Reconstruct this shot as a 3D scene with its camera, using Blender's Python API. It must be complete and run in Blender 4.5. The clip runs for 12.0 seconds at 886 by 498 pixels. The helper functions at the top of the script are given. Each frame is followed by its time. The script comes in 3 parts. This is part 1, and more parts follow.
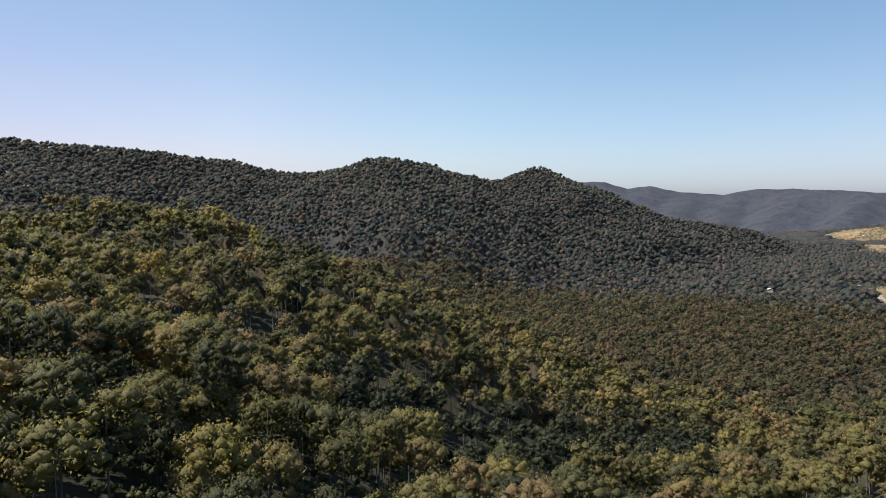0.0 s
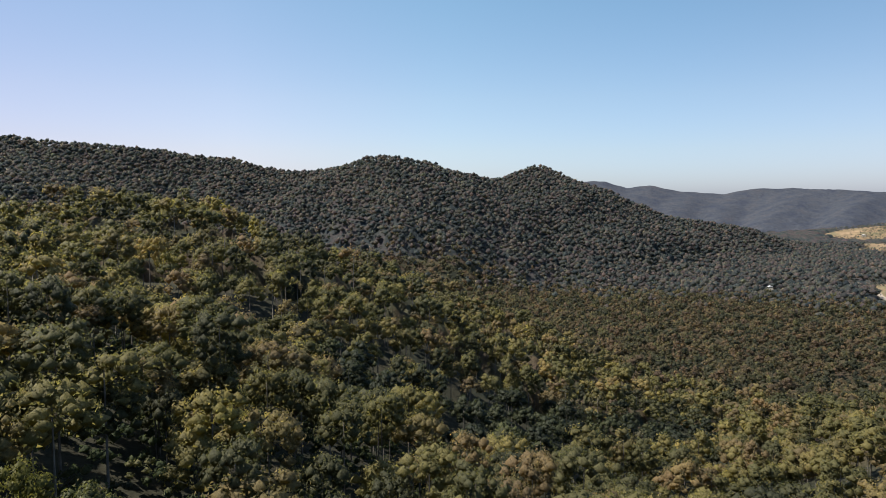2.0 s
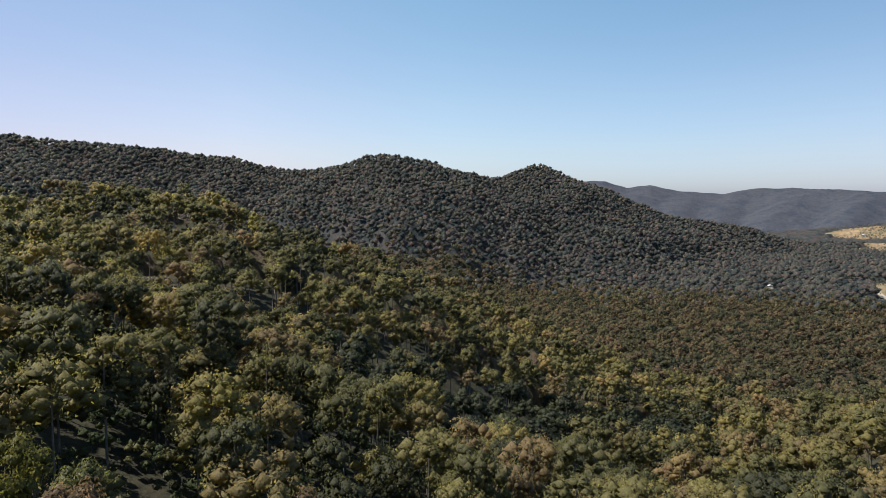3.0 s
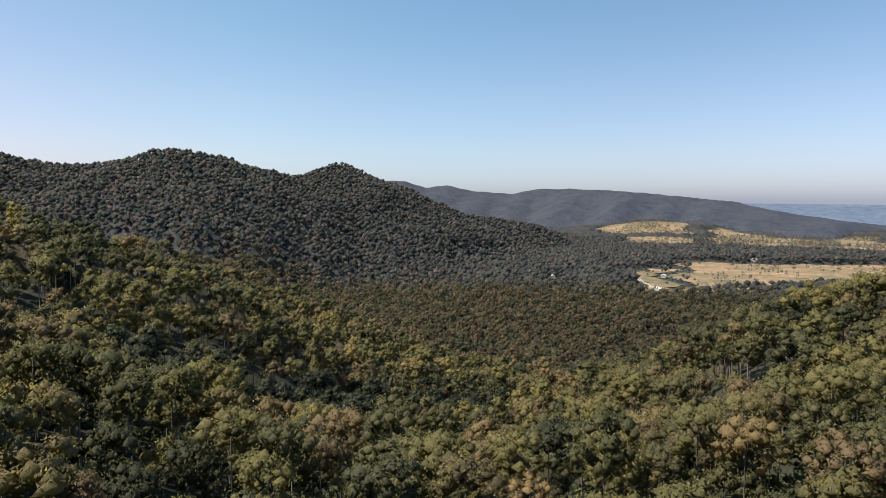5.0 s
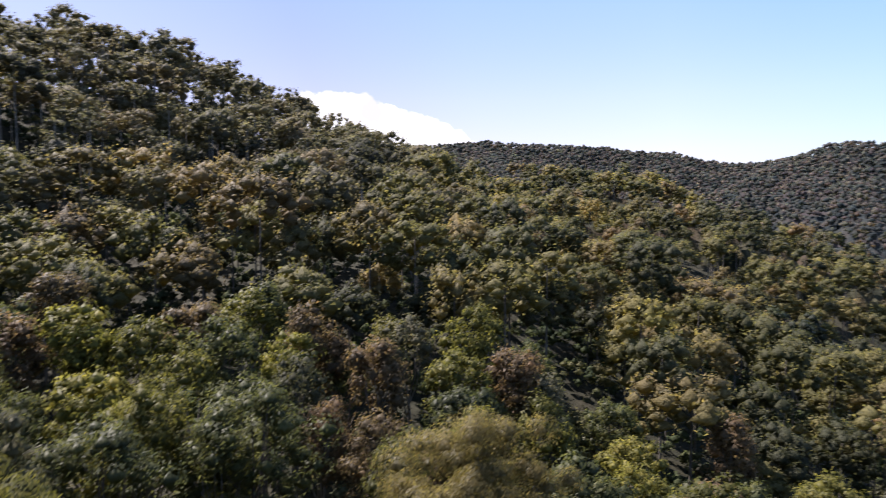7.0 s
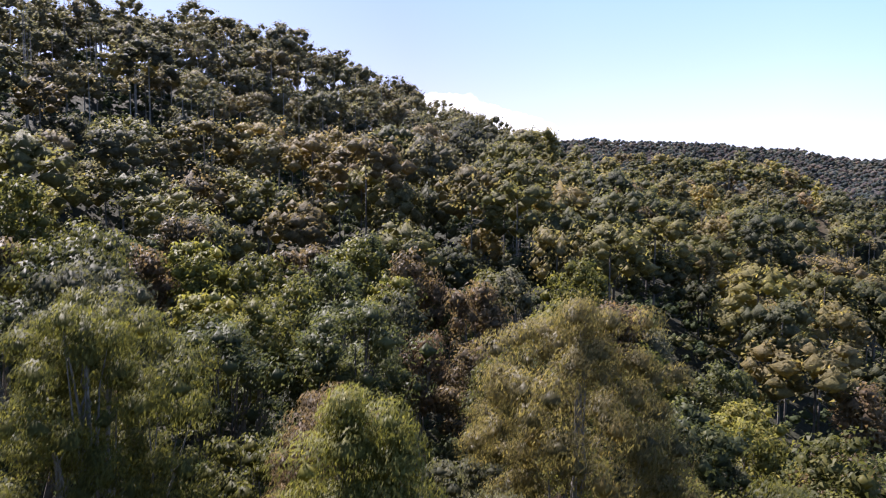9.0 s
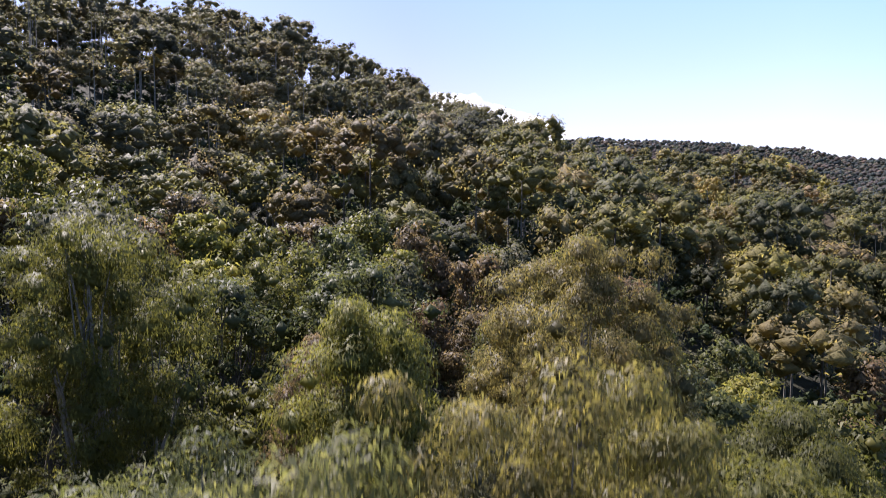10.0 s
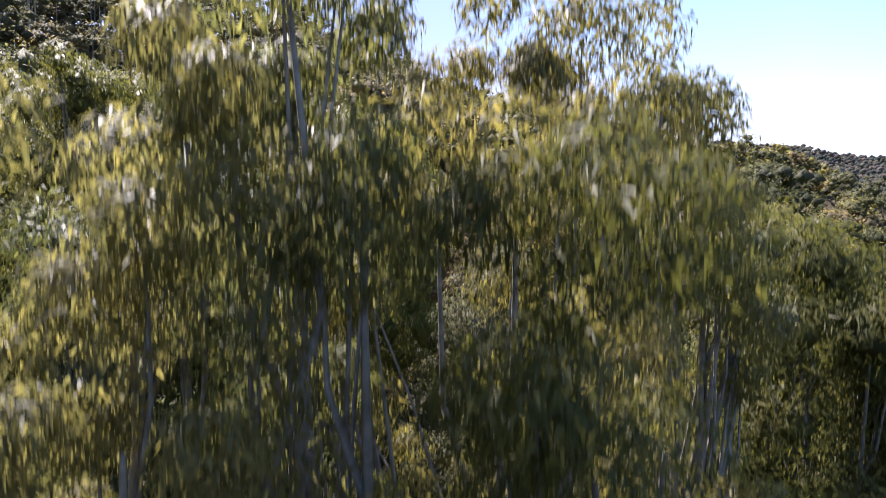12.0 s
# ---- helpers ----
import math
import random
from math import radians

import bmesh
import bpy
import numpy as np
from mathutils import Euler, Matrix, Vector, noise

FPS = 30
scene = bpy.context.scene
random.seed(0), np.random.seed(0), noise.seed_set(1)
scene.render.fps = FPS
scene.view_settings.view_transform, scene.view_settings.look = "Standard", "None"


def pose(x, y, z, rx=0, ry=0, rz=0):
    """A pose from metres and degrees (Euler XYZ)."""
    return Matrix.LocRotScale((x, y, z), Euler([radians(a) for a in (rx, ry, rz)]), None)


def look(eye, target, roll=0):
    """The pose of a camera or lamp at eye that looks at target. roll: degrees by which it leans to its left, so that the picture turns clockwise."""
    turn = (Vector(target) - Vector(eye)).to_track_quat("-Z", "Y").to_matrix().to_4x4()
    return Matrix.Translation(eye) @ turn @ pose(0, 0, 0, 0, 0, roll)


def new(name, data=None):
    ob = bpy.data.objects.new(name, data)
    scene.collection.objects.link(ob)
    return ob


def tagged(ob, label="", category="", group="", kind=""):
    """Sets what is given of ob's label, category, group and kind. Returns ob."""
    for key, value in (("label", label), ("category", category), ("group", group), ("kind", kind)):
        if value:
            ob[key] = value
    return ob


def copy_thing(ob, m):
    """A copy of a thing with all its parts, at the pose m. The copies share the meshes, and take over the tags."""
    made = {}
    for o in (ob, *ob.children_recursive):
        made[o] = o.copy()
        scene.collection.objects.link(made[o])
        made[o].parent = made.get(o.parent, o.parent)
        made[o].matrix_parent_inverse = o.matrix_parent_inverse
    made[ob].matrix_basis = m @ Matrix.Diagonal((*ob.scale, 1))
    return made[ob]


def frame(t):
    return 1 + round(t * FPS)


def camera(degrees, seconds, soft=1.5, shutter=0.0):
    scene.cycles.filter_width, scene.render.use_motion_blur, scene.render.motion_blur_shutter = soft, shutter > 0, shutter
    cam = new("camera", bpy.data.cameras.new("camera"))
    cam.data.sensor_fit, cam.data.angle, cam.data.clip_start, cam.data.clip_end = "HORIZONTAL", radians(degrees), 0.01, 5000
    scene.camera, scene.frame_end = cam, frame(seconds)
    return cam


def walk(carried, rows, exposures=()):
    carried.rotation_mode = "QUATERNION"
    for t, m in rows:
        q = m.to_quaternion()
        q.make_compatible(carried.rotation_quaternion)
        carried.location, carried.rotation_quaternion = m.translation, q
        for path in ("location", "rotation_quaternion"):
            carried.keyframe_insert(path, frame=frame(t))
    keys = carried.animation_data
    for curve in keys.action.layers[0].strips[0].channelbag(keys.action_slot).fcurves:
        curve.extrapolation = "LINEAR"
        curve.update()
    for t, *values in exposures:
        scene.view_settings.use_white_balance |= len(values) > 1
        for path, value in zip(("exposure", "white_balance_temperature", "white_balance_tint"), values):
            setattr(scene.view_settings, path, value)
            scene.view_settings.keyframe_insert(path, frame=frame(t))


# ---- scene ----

# ------------------------------------------------------------------ camera
cam = camera(68.4, 12.0, soft=0.55, shutter=0.8)
EYE, PITCH = 42.0, -4.25
# seconds, metres sunk, heading (left is plus), roll
ROWS = [
    (0.0, 0.00, 0.00, -0.12), (0.5, 0.92, 0.00, -0.12), (1.0, 1.86, 0.00, -0.12), (1.5, 2.81, 0.00, -0.11),
    (2.0, 3.78, 0.00, -0.10), (2.5, 4.75, 0.00, -0.08), (3.0, 5.71, -0.01, -0.06), (3.3, 6.25, -0.10, -0.02),
    (3.5, 6.62, -0.34, 0.0), (3.6, 6.82, -1.50, 0.0), (3.7, 7.02, -3.37, 0.0), (4.1, 7.86, -11.6, 0.0), (4.55, 8.81, -17.0, 0.0),
    (5.0, 9.77, -17.2, -0.02), (5.3, 10.41, -13.35, -0.05), (5.5, 10.84, -8.96, -0.06), (5.6, 11.04, -5.99, -0.08),
    (5.8, 11.44, 0.15, -0.1), (5.9, 11.64, 3.22, -0.12), (6.0, 11.85, 6.56, -0.14), (6.2, 12.26, 16.0, -0.16),
    (6.4, 12.67, 26.7, -0.2), (6.5, 12.88, 31.76, -0.2), (6.6, 13.07, 34.57, -0.15), (6.8, 13.45, 35.86, -0.1),
    (7.0, 13.81, 37.02, 0.0), (7.5, 14.84, 39.81, 0.14), (7.7, 15.25, 40.89, 0.17), (8.5, 16.9, 44.4, 0.27),
    (9.3, 18.56, 46.32, 0.32), (9.5, 18.97, 46.33, 0.33), (10.0, 20.02, 46.33, 0.33), (10.5, 21.07, 46.33, 0.33),
    (11.0, 22.14, 46.33, 0.32), (11.5, 23.25, 46.33, 0.32), (12.0, 24.36, 46.33, 0.3),
]
walk(cam, [(t, pose(0, 0, EYE - sink, 90 + PITCH, 0, yaw) @ pose(0, 0, 0, 0, 0, roll)) for t, sink, yaw, roll in ROWS],
     [(0.0, 0.78, 6500, 12), (5.8, 0.78, 6500, 12), (7.0, 1.24, 6250, 22), (9.5, 1.5, 6050, 24), (11.3, 1.4, 6050, 24), (12.0, 1.78, 6050, 22)])

# ------------------------------------------------------------------ sky, sun
SUN_LEFT, SUN_UP = 84.0, 54.0          # degrees left of +y, degrees above the horizon
sun_dir = Vector((-math.sin(radians(SUN_LEFT)) * math.cos(radians(SUN_UP)), math.cos(radians(SUN_LEFT)) * math.cos(radians(SUN_UP)), math.sin(radians(SUN_UP))))
world = bpy.data.worlds.new("sky")
scene.world = world
world.use_nodes = True


def node(tree, kind, **values):
    n = tree.nodes.new(kind)
    for key, value in values.items():
        if key in n.inputs:
            n.inputs[key].default_value = value
    return n


def ramp_of(t, source, stops):
    r = t.nodes.new("ShaderNodeValToRGB")
    while len(r.color_ramp.elements) < len(stops):
        r.color_ramp.elements.new(0.5)
    for e, (at, colour) in zip(r.color_ramp.elements, stops):
        e.position, e.color = at, (*colour, 1)
    t.links.new(source, r.inputs["Fac"])
    return r.outputs["Color"]


def mix_colour(t, fac, a, b, blend="MIX"):
    m = t.nodes.new("ShaderNodeMix")
    m.data_type, m.blend_type = "RGBA", blend
    for slot, value in ((0, fac), (6, a), (7, b)):
        if isinstance(value, (int, float)):
            m.inputs[slot].default_value = value
        elif isinstance(value, tuple):
            m.inputs[slot].default_value = (*value, 1)
        else:
            t.links.new(value, m.inputs[slot])
    return m.outputs[2]


def build_sky():
    t = world.node_tree
    t.nodes.clear()
    sky = t.nodes.new("ShaderNodeTexSky")
    sky.sky_type = "NISHITA"
    sky.sun_disc = False
    sky.sun_elevation = radians(SUN_UP)
    sky.sun_rotation = radians(-SUN_LEFT)
    sky.altitude = 300
    sky.air_density, sky.dust_density, sky.ozone_density = 1.0, 1.0, 1.5
    back = node(t, "ShaderNodeBackground", Strength=0.09)
    out = t.nodes.new("ShaderNodeOutputWorld")
    # a low bank of white cumulus over the left ridge
    coord = t.nodes.new("ShaderNodeTexCoord")
    turn = t.nodes.new("ShaderNodeMapping")
    turn.vector_type = "POINT"
    turn.inputs["Rotation"].default_value = (0, 0, radians(-41.0))
    t.links.new(coord.outputs["Generated"], turn.inputs["Vector"])
    sep = t.nodes.new("ShaderNodeSeparateXYZ")
    t.links.new(turn.outputs["Vector"], sep.inputs["Vector"])

    def calc(op, a, b=None, clamp=False):
        m = t.nodes.new("ShaderNodeMath")
        m.operation = op
        m.use_clamp = clamp
        m.inputs[2].default_value = 0.5
        for slot, value in zip(m.inputs, (a, b)):
            if value is None:
                continue
            if isinstance(value, (int, float)):
                slot.default_value = value
            else:
                t.links.new(value, slot)
        return m.outputs[0]

    # bank: top height falls to the right, flat base
    lumps = node(t, "ShaderNodeTexNoise", Scale=22.0, Detail=5.0, Roughness=0.55)
    t.links.new(turn.outputs["Vector"], lumps.inputs["Vector"])
    lump = calc("SUBTRACT", lumps.outputs["Fac"], 0.5)
    side = calc("ADD", sep.outputs["X"], 0.02)
    wide = calc("DIVIDE", side, 0.135)
    tall = calc("DIVIDE", calc("SUBTRACT", sep.outputs["Z"], calc("SUBTRACT", 0.105, calc("MULTIPLY", side, 0.22))), 0.042)
    dist = calc("ADD", calc("MULTIPLY", wide, wide), calc("MULTIPLY", tall, tall))
    edge = calc("ADD", calc("SUBTRACT", 1.0, dist), calc("MULTIPLY", lump, 2.4))
    front = calc("GREATER_THAN", sep.outputs["Y"], 0.0)
    mask = calc("MULTIPLY", calc("MULTIPLY", edge, 5.0, True), front)
    shade = node(t, "ShaderNodeTexNoise", Scale=13.0, Detail=3.0)
    t.links.new(turn.outputs["Vector"], shade.inputs["Vector"])
    ramp = t.nodes.new("ShaderNodeValToRGB")
    ramp.color_ramp.elements[0].position, ramp.color_ramp.elements[0].color = 0.38, (4.6, 4.7, 5.0, 1)
    ramp.color_ramp.elements[1].position, ramp.color_ramp.elements[1].color = 0.50, (6.6, 6.7, 6.8, 1)
    t.links.new(shade.outputs["Fac"], ramp.inputs["Fac"])
    mix = t.nodes.new("ShaderNodeMix")
    mix.data_type = "RGBA"
    t.links.new(mask, mix.inputs[0])
    # dusty air: paler towards the sun, bluer low down
    away = t.nodes.new("ShaderNodeVectorMath")
    away.operation = "DOT_PRODUCT"
    t.links.new(coord.outputs["Generated"], away.inputs[0])
    away.inputs[1].default_value = (-math.sin(radians(SUN_LEFT)), math.cos(radians(SUN_LEFT)), 0)
    round_sun = ramp_of(t, calc("MULTIPLY_ADD", away.outputs["Value"], 0.5), [(0.0, (0.45, 0.47, 0.49)), (0.27, (0.45, 0.485, 0.49)), (0.4, (0.46, 0.51, 0.51)), (0.55, (0.49, 0.528, 0.51)), (0.7, (0.514, 0.491, 0.48)), (0.82, (0.443, 0.409, 0.418)), (0.9, (0.375, 0.33, 0.35)), (1.0, (0.375, 0.33, 0.35))])
    air = ramp_of(t, calc("MULTIPLY", sep.outputs["Z"], 3.0), [(0.0, (1.64, 1.66, 2.34)), (0.1, (1.76, 1.72, 2.2)), (0.22, (1.92, 1.8, 2.04)), (0.45, (2.02, 1.92, 1.99)), (0.9, (1.86, 2.05, 2.02))])
    air = mix_colour(t, 1.0, round_sun, air, "MULTIPLY")
    t.links.new(mix_colour(t, 1.0, sky.outputs["Color"], air, "MULTIPLY"), mix.inputs[6])
    t.links.new(ramp.outputs["Color"], mix.inputs[7])
    t.links.new(mix.outputs[2], back.inputs["Color"])
    t.links.new(back.outputs["Background"], out.inputs["Surface"])


build_sky()
sun = new("sun", bpy.data.lights.new("sun", "SUN"))
sun.data.energy, sun.data.angle, sun.data.color = 5.0, radians(0.6), (1.0, 0.94, 0.84)
sun.matrix_world = look(sun_dir * 300, (0, 0, 0))

# ------------------------------------------------------------------ materials


def material(name):
    m = bpy.data.materials.new(name)
    m.use_nodes = True
    m.node_tree.nodes.clear()
    return m, m.node_tree


def leaf_material(name, tones, patch=False, rough=0.5, thin=0.52, gloss=0.17, grain=0.0):
    """Leaves: tones run from the rarest dark to the rarest light. patch: crowns are joined in one mesh, whose attribute says which kind of tree each is."""
    m, t = material(name)
    out = t.nodes.new("ShaderNodeOutputMaterial")
    geo = t.nodes.new("ShaderNodeNewGeometry")
    if patch:
        kind = t.nodes.new("ShaderNodeAttribute")
        kind.attribute_name = "tone"
        tree_rand = kind.outputs["Fac"]
    else:
        info = t.nodes.new("ShaderNodeObjectInfo")
        tree_rand = info.outputs["Random"]
    stand = node(t, "ShaderNodeTexNoise", Scale=0.02, Detail=2.0)
    t.links.new(geo.outputs["Position"], stand.inputs["Vector"])
    add = t.nodes.new("ShaderNodeMath")
    add.operation = "MULTIPLY_ADD"
    t.links.new(tree_rand, add.inputs[0])
    add.inputs[1].default_value = 0.85
    drift = t.nodes.new("ShaderNodeMath")
    drift.operation = "MULTIPLY_ADD"
    t.links.new(stand.outputs["Fac"], drift.inputs[0])
    drift.inputs[1].default_value, drift.inputs[2].default_value = 0.8, -0.33
    t.links.new(drift.outputs[0], add.inputs[2])
    n = len(tones)
    base = ramp_of(t, add.outputs[0], [(i / (n - 1), c) for i, c in enumerate(tones)])
    # each leaf or spray differs a little
    each = geo.outputs["Random Per Island"]
    if patch:
        spray = t.nodes.new("ShaderNodeAttribute")
        spray.attribute_name = "spray"
        each = spray.outputs["Fac"]
    leafy = ramp_of(t, each, [(0.0, (0.6, 0.64, 0.68)), (0.45, (0.92, 0.95, 0.97)), (0.85, (1.24, 1.2, 1.12)), (1.0, (1.6, 1.48, 1.32))])
    tint = mix_colour(t, 1.0, base, leafy, "MULTIPLY")
    relief = None
    if grain:
        fine = node(t, "ShaderNodeTexNoise", Scale=grain, Detail=3.0, Roughness=0.7)
        t.links.new(geo.outputs["Position"], fine.inputs["Vector"])
        tint = mix_colour(t, 1.0, tint, ramp_of(t, fine.outputs["Fac"], [(0.32, (0.68, 0.68, 0.7)), (0.5, (0.97, 0.97, 0.97)), (0.68, (1.28, 1.26, 1.22))]), "MULTIPLY")
        relief = node(t, "ShaderNodeBump", Strength=0.9, Distance=0.6 / grain)
        t.links.new(fine.outputs["Fac"], relief.inputs["Height"])
    bsdf = node(t, "ShaderNodeBsdfPrincipled", Roughness=rough, **{"Specular IOR Level": gloss})
    t.links.new(tint, bsdf.inputs["Base Color"])
    if relief:
        t.links.new(relief.outputs["Normal"], bsdf.inputs["Normal"])
    glow = t.nodes.new("ShaderNodeBsdfTranslucent")
    t.links.new(mix_colour(t, 1.0, tint, (1.22, 1.22, 0.82), "MULTIPLY"), glow.inputs["Color"])
    both = t.nodes.new("ShaderNodeMixShader")
    both.inputs[0].default_value = thin
    t.links.new(bsdf.outputs[0], both.inputs[1])
    t.links.new(glow.outputs[0], both.inputs[2])
    shader = both.outputs[0]
    t.links.new(shader, out.inputs["Surface"])
    return m


def rough_material(name, low, high, scale, bump=0.4, rough=0.9, fine=6.0, third=None, glow=None):
    m, t = material(name)
    out = t.nodes.new("ShaderNodeOutputMaterial")
    geo = t.nodes.new("ShaderNodeNewGeometry")
    big = node(t, "ShaderNodeTexNoise", Scale=scale, Detail=5.0, Roughness=0.6)
    small = node(t, "ShaderNodeTexNoise", Scale=scale * fine, Detail=4.0, Roughness=0.65)
    for n in (big, small):
        t.links.new(geo.outputs["Position"], n.inputs["Vector"])
    stops = [(0.34, low), (0.66, high)] if third is None else [(0.32, low), (0.52, high), (0.7, third)]
    colour = ramp_of(t, big.outputs["Fac"], stops)
    grain = ramp_of(t, small.outputs["Fac"], [(0.3, (0.6, 0.6, 0.6)), (0.7, (1.3, 1.3, 1.3))])
    bsdf = node(t, "ShaderNodeBsdfPrincipled", Roughness=rough, **{"Specular IOR Level": 0.2})
    t.links.new(mix_colour(t, 1.0, colour, grain, "MULTIPLY"), bsdf.inputs["Base Color"])
    relief = node(t, "ShaderNodeBump", Strength=bump, Distance=0.25 / scale / fine)
    t.links.new(small.outputs["Fac"], relief.inputs["Height"])
    t.links.new(relief.outputs["Normal"], bsdf.inputs["Normal"])
    # far backdrops give off a faint glow in place of haze
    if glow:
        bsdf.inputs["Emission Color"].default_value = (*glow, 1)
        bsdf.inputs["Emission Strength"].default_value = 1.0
    t.links.new(bsdf.outputs[0], out.inputs["Surface"])
    return m


OLIVE = leaf_material("olive_leaves", [(0.0658, 0.0680, 0.0244), (0.1083, 0.1062, 0.0326), (0.1406, 0.1352, 0.0366), (0.1549, 0.1402, 0.0475)])
YELLOW = leaf_material("yellow_green_leaves", [(0.1370, 0.1339, 0.0367), (0.1710, 0.1648, 0.0437), (0.2000, 0.1833, 0.0542)])
GREY = leaf_material("grey_green_leaves", [(0.0808, 0.0808, 0.0489), (0.1045, 0.1026, 0.0629), (0.1283, 0.1216, 0.0769)], rough=0.6, gloss=0.15)
BROWN = leaf_material("brown_olive_leaves", [(0.1090, 0.0864, 0.0514), (0.1470, 0.1075, 0.0633), (0.1660, 0.1104, 0.0672)])
DARK = leaf_material("dark_green_leaves", [(0.0577, 0.0660, 0.0347), (0.0881, 0.0960, 0.0433), (0.1202, 0.1260, 0.0491)], gloss=0.22)
SLOPE = leaf_material("mixed_slope_leaves", [(0.0616, 0.0662, 0.0410), (0.1083, 0.1082, 0.0554), (0.1557, 0.1465, 0.0626), (0.1970, 0.1751, 0.0722), (0.1970, 0.1465, 0.0844), (0.2468, 0.2203, 0.0700)], patch=True, gloss=0.2, rough=0.55, grain=3.5, thin=0.55)
# grey-olive tones lifted above the slope's, to stand for haze over the ridge
CREST = leaf_material("crest_haze_leaves", [(0.0952, 0.0952, 0.0694), (0.1344, 0.1277, 0.0874), (0.1680, 0.1568, 0.0986), (0.1926, 0.1624, 0.1120), (0.1680, 0.1680, 0.0952)], patch=True, gloss=0.15, rough=0.6, grain=3.0, thin=0.58)
# dark green gully trees, with the gully's shade put into the leaf colour too
GULLY_SHADE = leaf_material("shaded_gully_leaves", [(0.02, 0.026, 0.015), (0.03, 0.037, 0.02), (0.045, 0.052, 0.026), (0.06, 0.072, 0.03)], patch=True, gloss=0.2, rough=0.5, grain=3.0, thin=0.35)
# grey leaves tinted bluer than their own colour, to stand for distance haze
HILL = leaf_material("hazed_hill_leaves", [(0.0615, 0.0766, 0.0862), (0.0922, 0.1128, 0.1229), (0.1281, 0.1395, 0.1363), (0.1589, 0.1476, 0.1455), (0.1692, 0.1395, 0.1484), (0.1434, 0.1612, 0.1333)], patch=True, gloss=0.1, rough=0.7, thin=0.68, grain=0.3)
BARK = rough_material("pale_grey_bark", (0.13, 0.115, 0.1), (0.24, 0.22, 0.19), 1.2, third=(0.1, 0.08, 0.06))
DARK_BARK = rough_material("dark_rough_bark", (0.06, 0.05, 0.045), (0.13, 0.11, 0.09), 1.6)
LITTER = rough_material("forest_floor", (0.02, 0.023, 0.014), (0.04, 0.036, 0.022), 0.12, bump=0.8)
GRASS = rough_material("dry_grass", (0.11, 0.11, 0.058), (0.215, 0.152, 0.086), 0.014, bump=0.3, third=(0.28, 0.2, 0.12))
# blue-grey base and faint emission put haze into the range's surface
RANGE = rough_material("hazed_range", (0.02, 0.025, 0.035), (0.034, 0.039, 0.044), 0.016, bump=1.0, fine=6.0, third=(0.046, 0.046, 0.048), glow=(0.011, 0.012, 0.021))
# haze over the plain is its blue base colour and this emission
PLAIN = rough_material("hazed_plain", (0.06, 0.08, 0.11), (0.08, 0.1, 0.13), 0.004, bump=0.4, glow=(0.03, 0.044, 0.068))
ROOF = rough_material("white_metal_roof", (0.45, 0.46, 0.47), (0.6, 0.6, 0.6), 0.4, bump=0.1, rough=0.5)
WALL = rough_material("weathered_cream_wall", (0.4, 0.37, 0.31), (0.52, 0.48, 0.41), 0.5, bump=0.1)
TRACK = rough_material("pale_gravel", (0.26, 0.22, 0.17), (0.36, 0.31, 0.25), 0.3, bump=0.3)
GLASS_DARK = rough_material("dark_window", (0.03, 0.035, 0.04), (0.05, 0.055, 0.06), 0.5, bump=0.0, rough=0.15)

# ------------------------------------------------------------------ shape of the land
FLOOR = -100.0
# round hills of the near slope: height, centre x, y, half widths, turn
HILLS = [
    (111.85, -188.5, -49.0, 281.6, 76.4, -0.869),
    (68.88, -80.8, 234.8, 43.2, 60.3, -1.783),
    (19.98, 44.2, 128.2, 35.2, 1396.8, 1.182),
    (77.32, 161.3, 126.3, 96.0, 55.9, 1.165),
    (56.71, -123.5, 228.0, 167.9, 280.5, 2.352),
    (111.51, 23.8, -98.2, 91.7, 30.3, -0.587),
    (105.78, 93.3, -123.1, 29.2, 145.8, 0.706),
    (27.54, -32.7, 124.8, 173.7, 50.8, 1.267),
    (67.37, 89.1, 13.0, 34.7, 149.3, 0.956),
    (70.81, -168.4, 109.7, 50.0, 77.2, 0.522),
    (46.66, -102.9, 286.2, 32.8, 90.0, 1.759),
    (-25.76, -80.3, 300.5, 43.1, 235.7, 0.307),
    (-16.92, -138.5, 204.2, 64.1, 27.9, 0.469),
    (4.41, 192.6, 327.5, 35.0, 35.0, 0.100),
]
# ridges: a crest line (x, y, z) and the fall of its flanks
RIDGES = [
    (0.5, [(-1600, 500, 60), (-982, 926, 112), (-893, 1078, 133), (-810, 1203, 144.5), (-718, 1317, 143.5), (-591, 1378, 136), (-471, 1424, 116), (-323, 1424, 87)]),
    (0.5, [(-323, 1424, 87), (-216, 1363, 98), (-116, 1295, 113), (-50, 1319, 107), (19, 1380, 90), (120, 1445, 75), (218, 1504, 101), (315, 1548, 70), (417, 1586, 34), (569, 1623, -12), (732, 1645, -35), (975, 1747, -92)]),
    (0.55, [(-116, 1295, 113), (-75, 1150, 52), (-20, 960, -45), (20, 860, -90)]),
    (0.55, [(218, 1504, 101), (225, 1350, 30), (260, 1180, -40), (300, 1010, -92)]),
    (0.5, [(-471, 1424, 116), (-420, 1200, 50), (-380, 1000, -10), (-330, 800, -60)]),
    (0.5, [(-810, 1203, 138), (-640, 980, 80), (-520, 760, 10), (-420, 600, -50)]),
]


def ripple(x, y):
    return (np.sin(x / 47 + 1.3 * np.sin(y / 83)) * np.cos(y / 61 + 0.7 * np.sin(x / 97)) + 0.5 * np.sin(x / 21 + y / 33) * np.cos(y / 27 - x / 59))


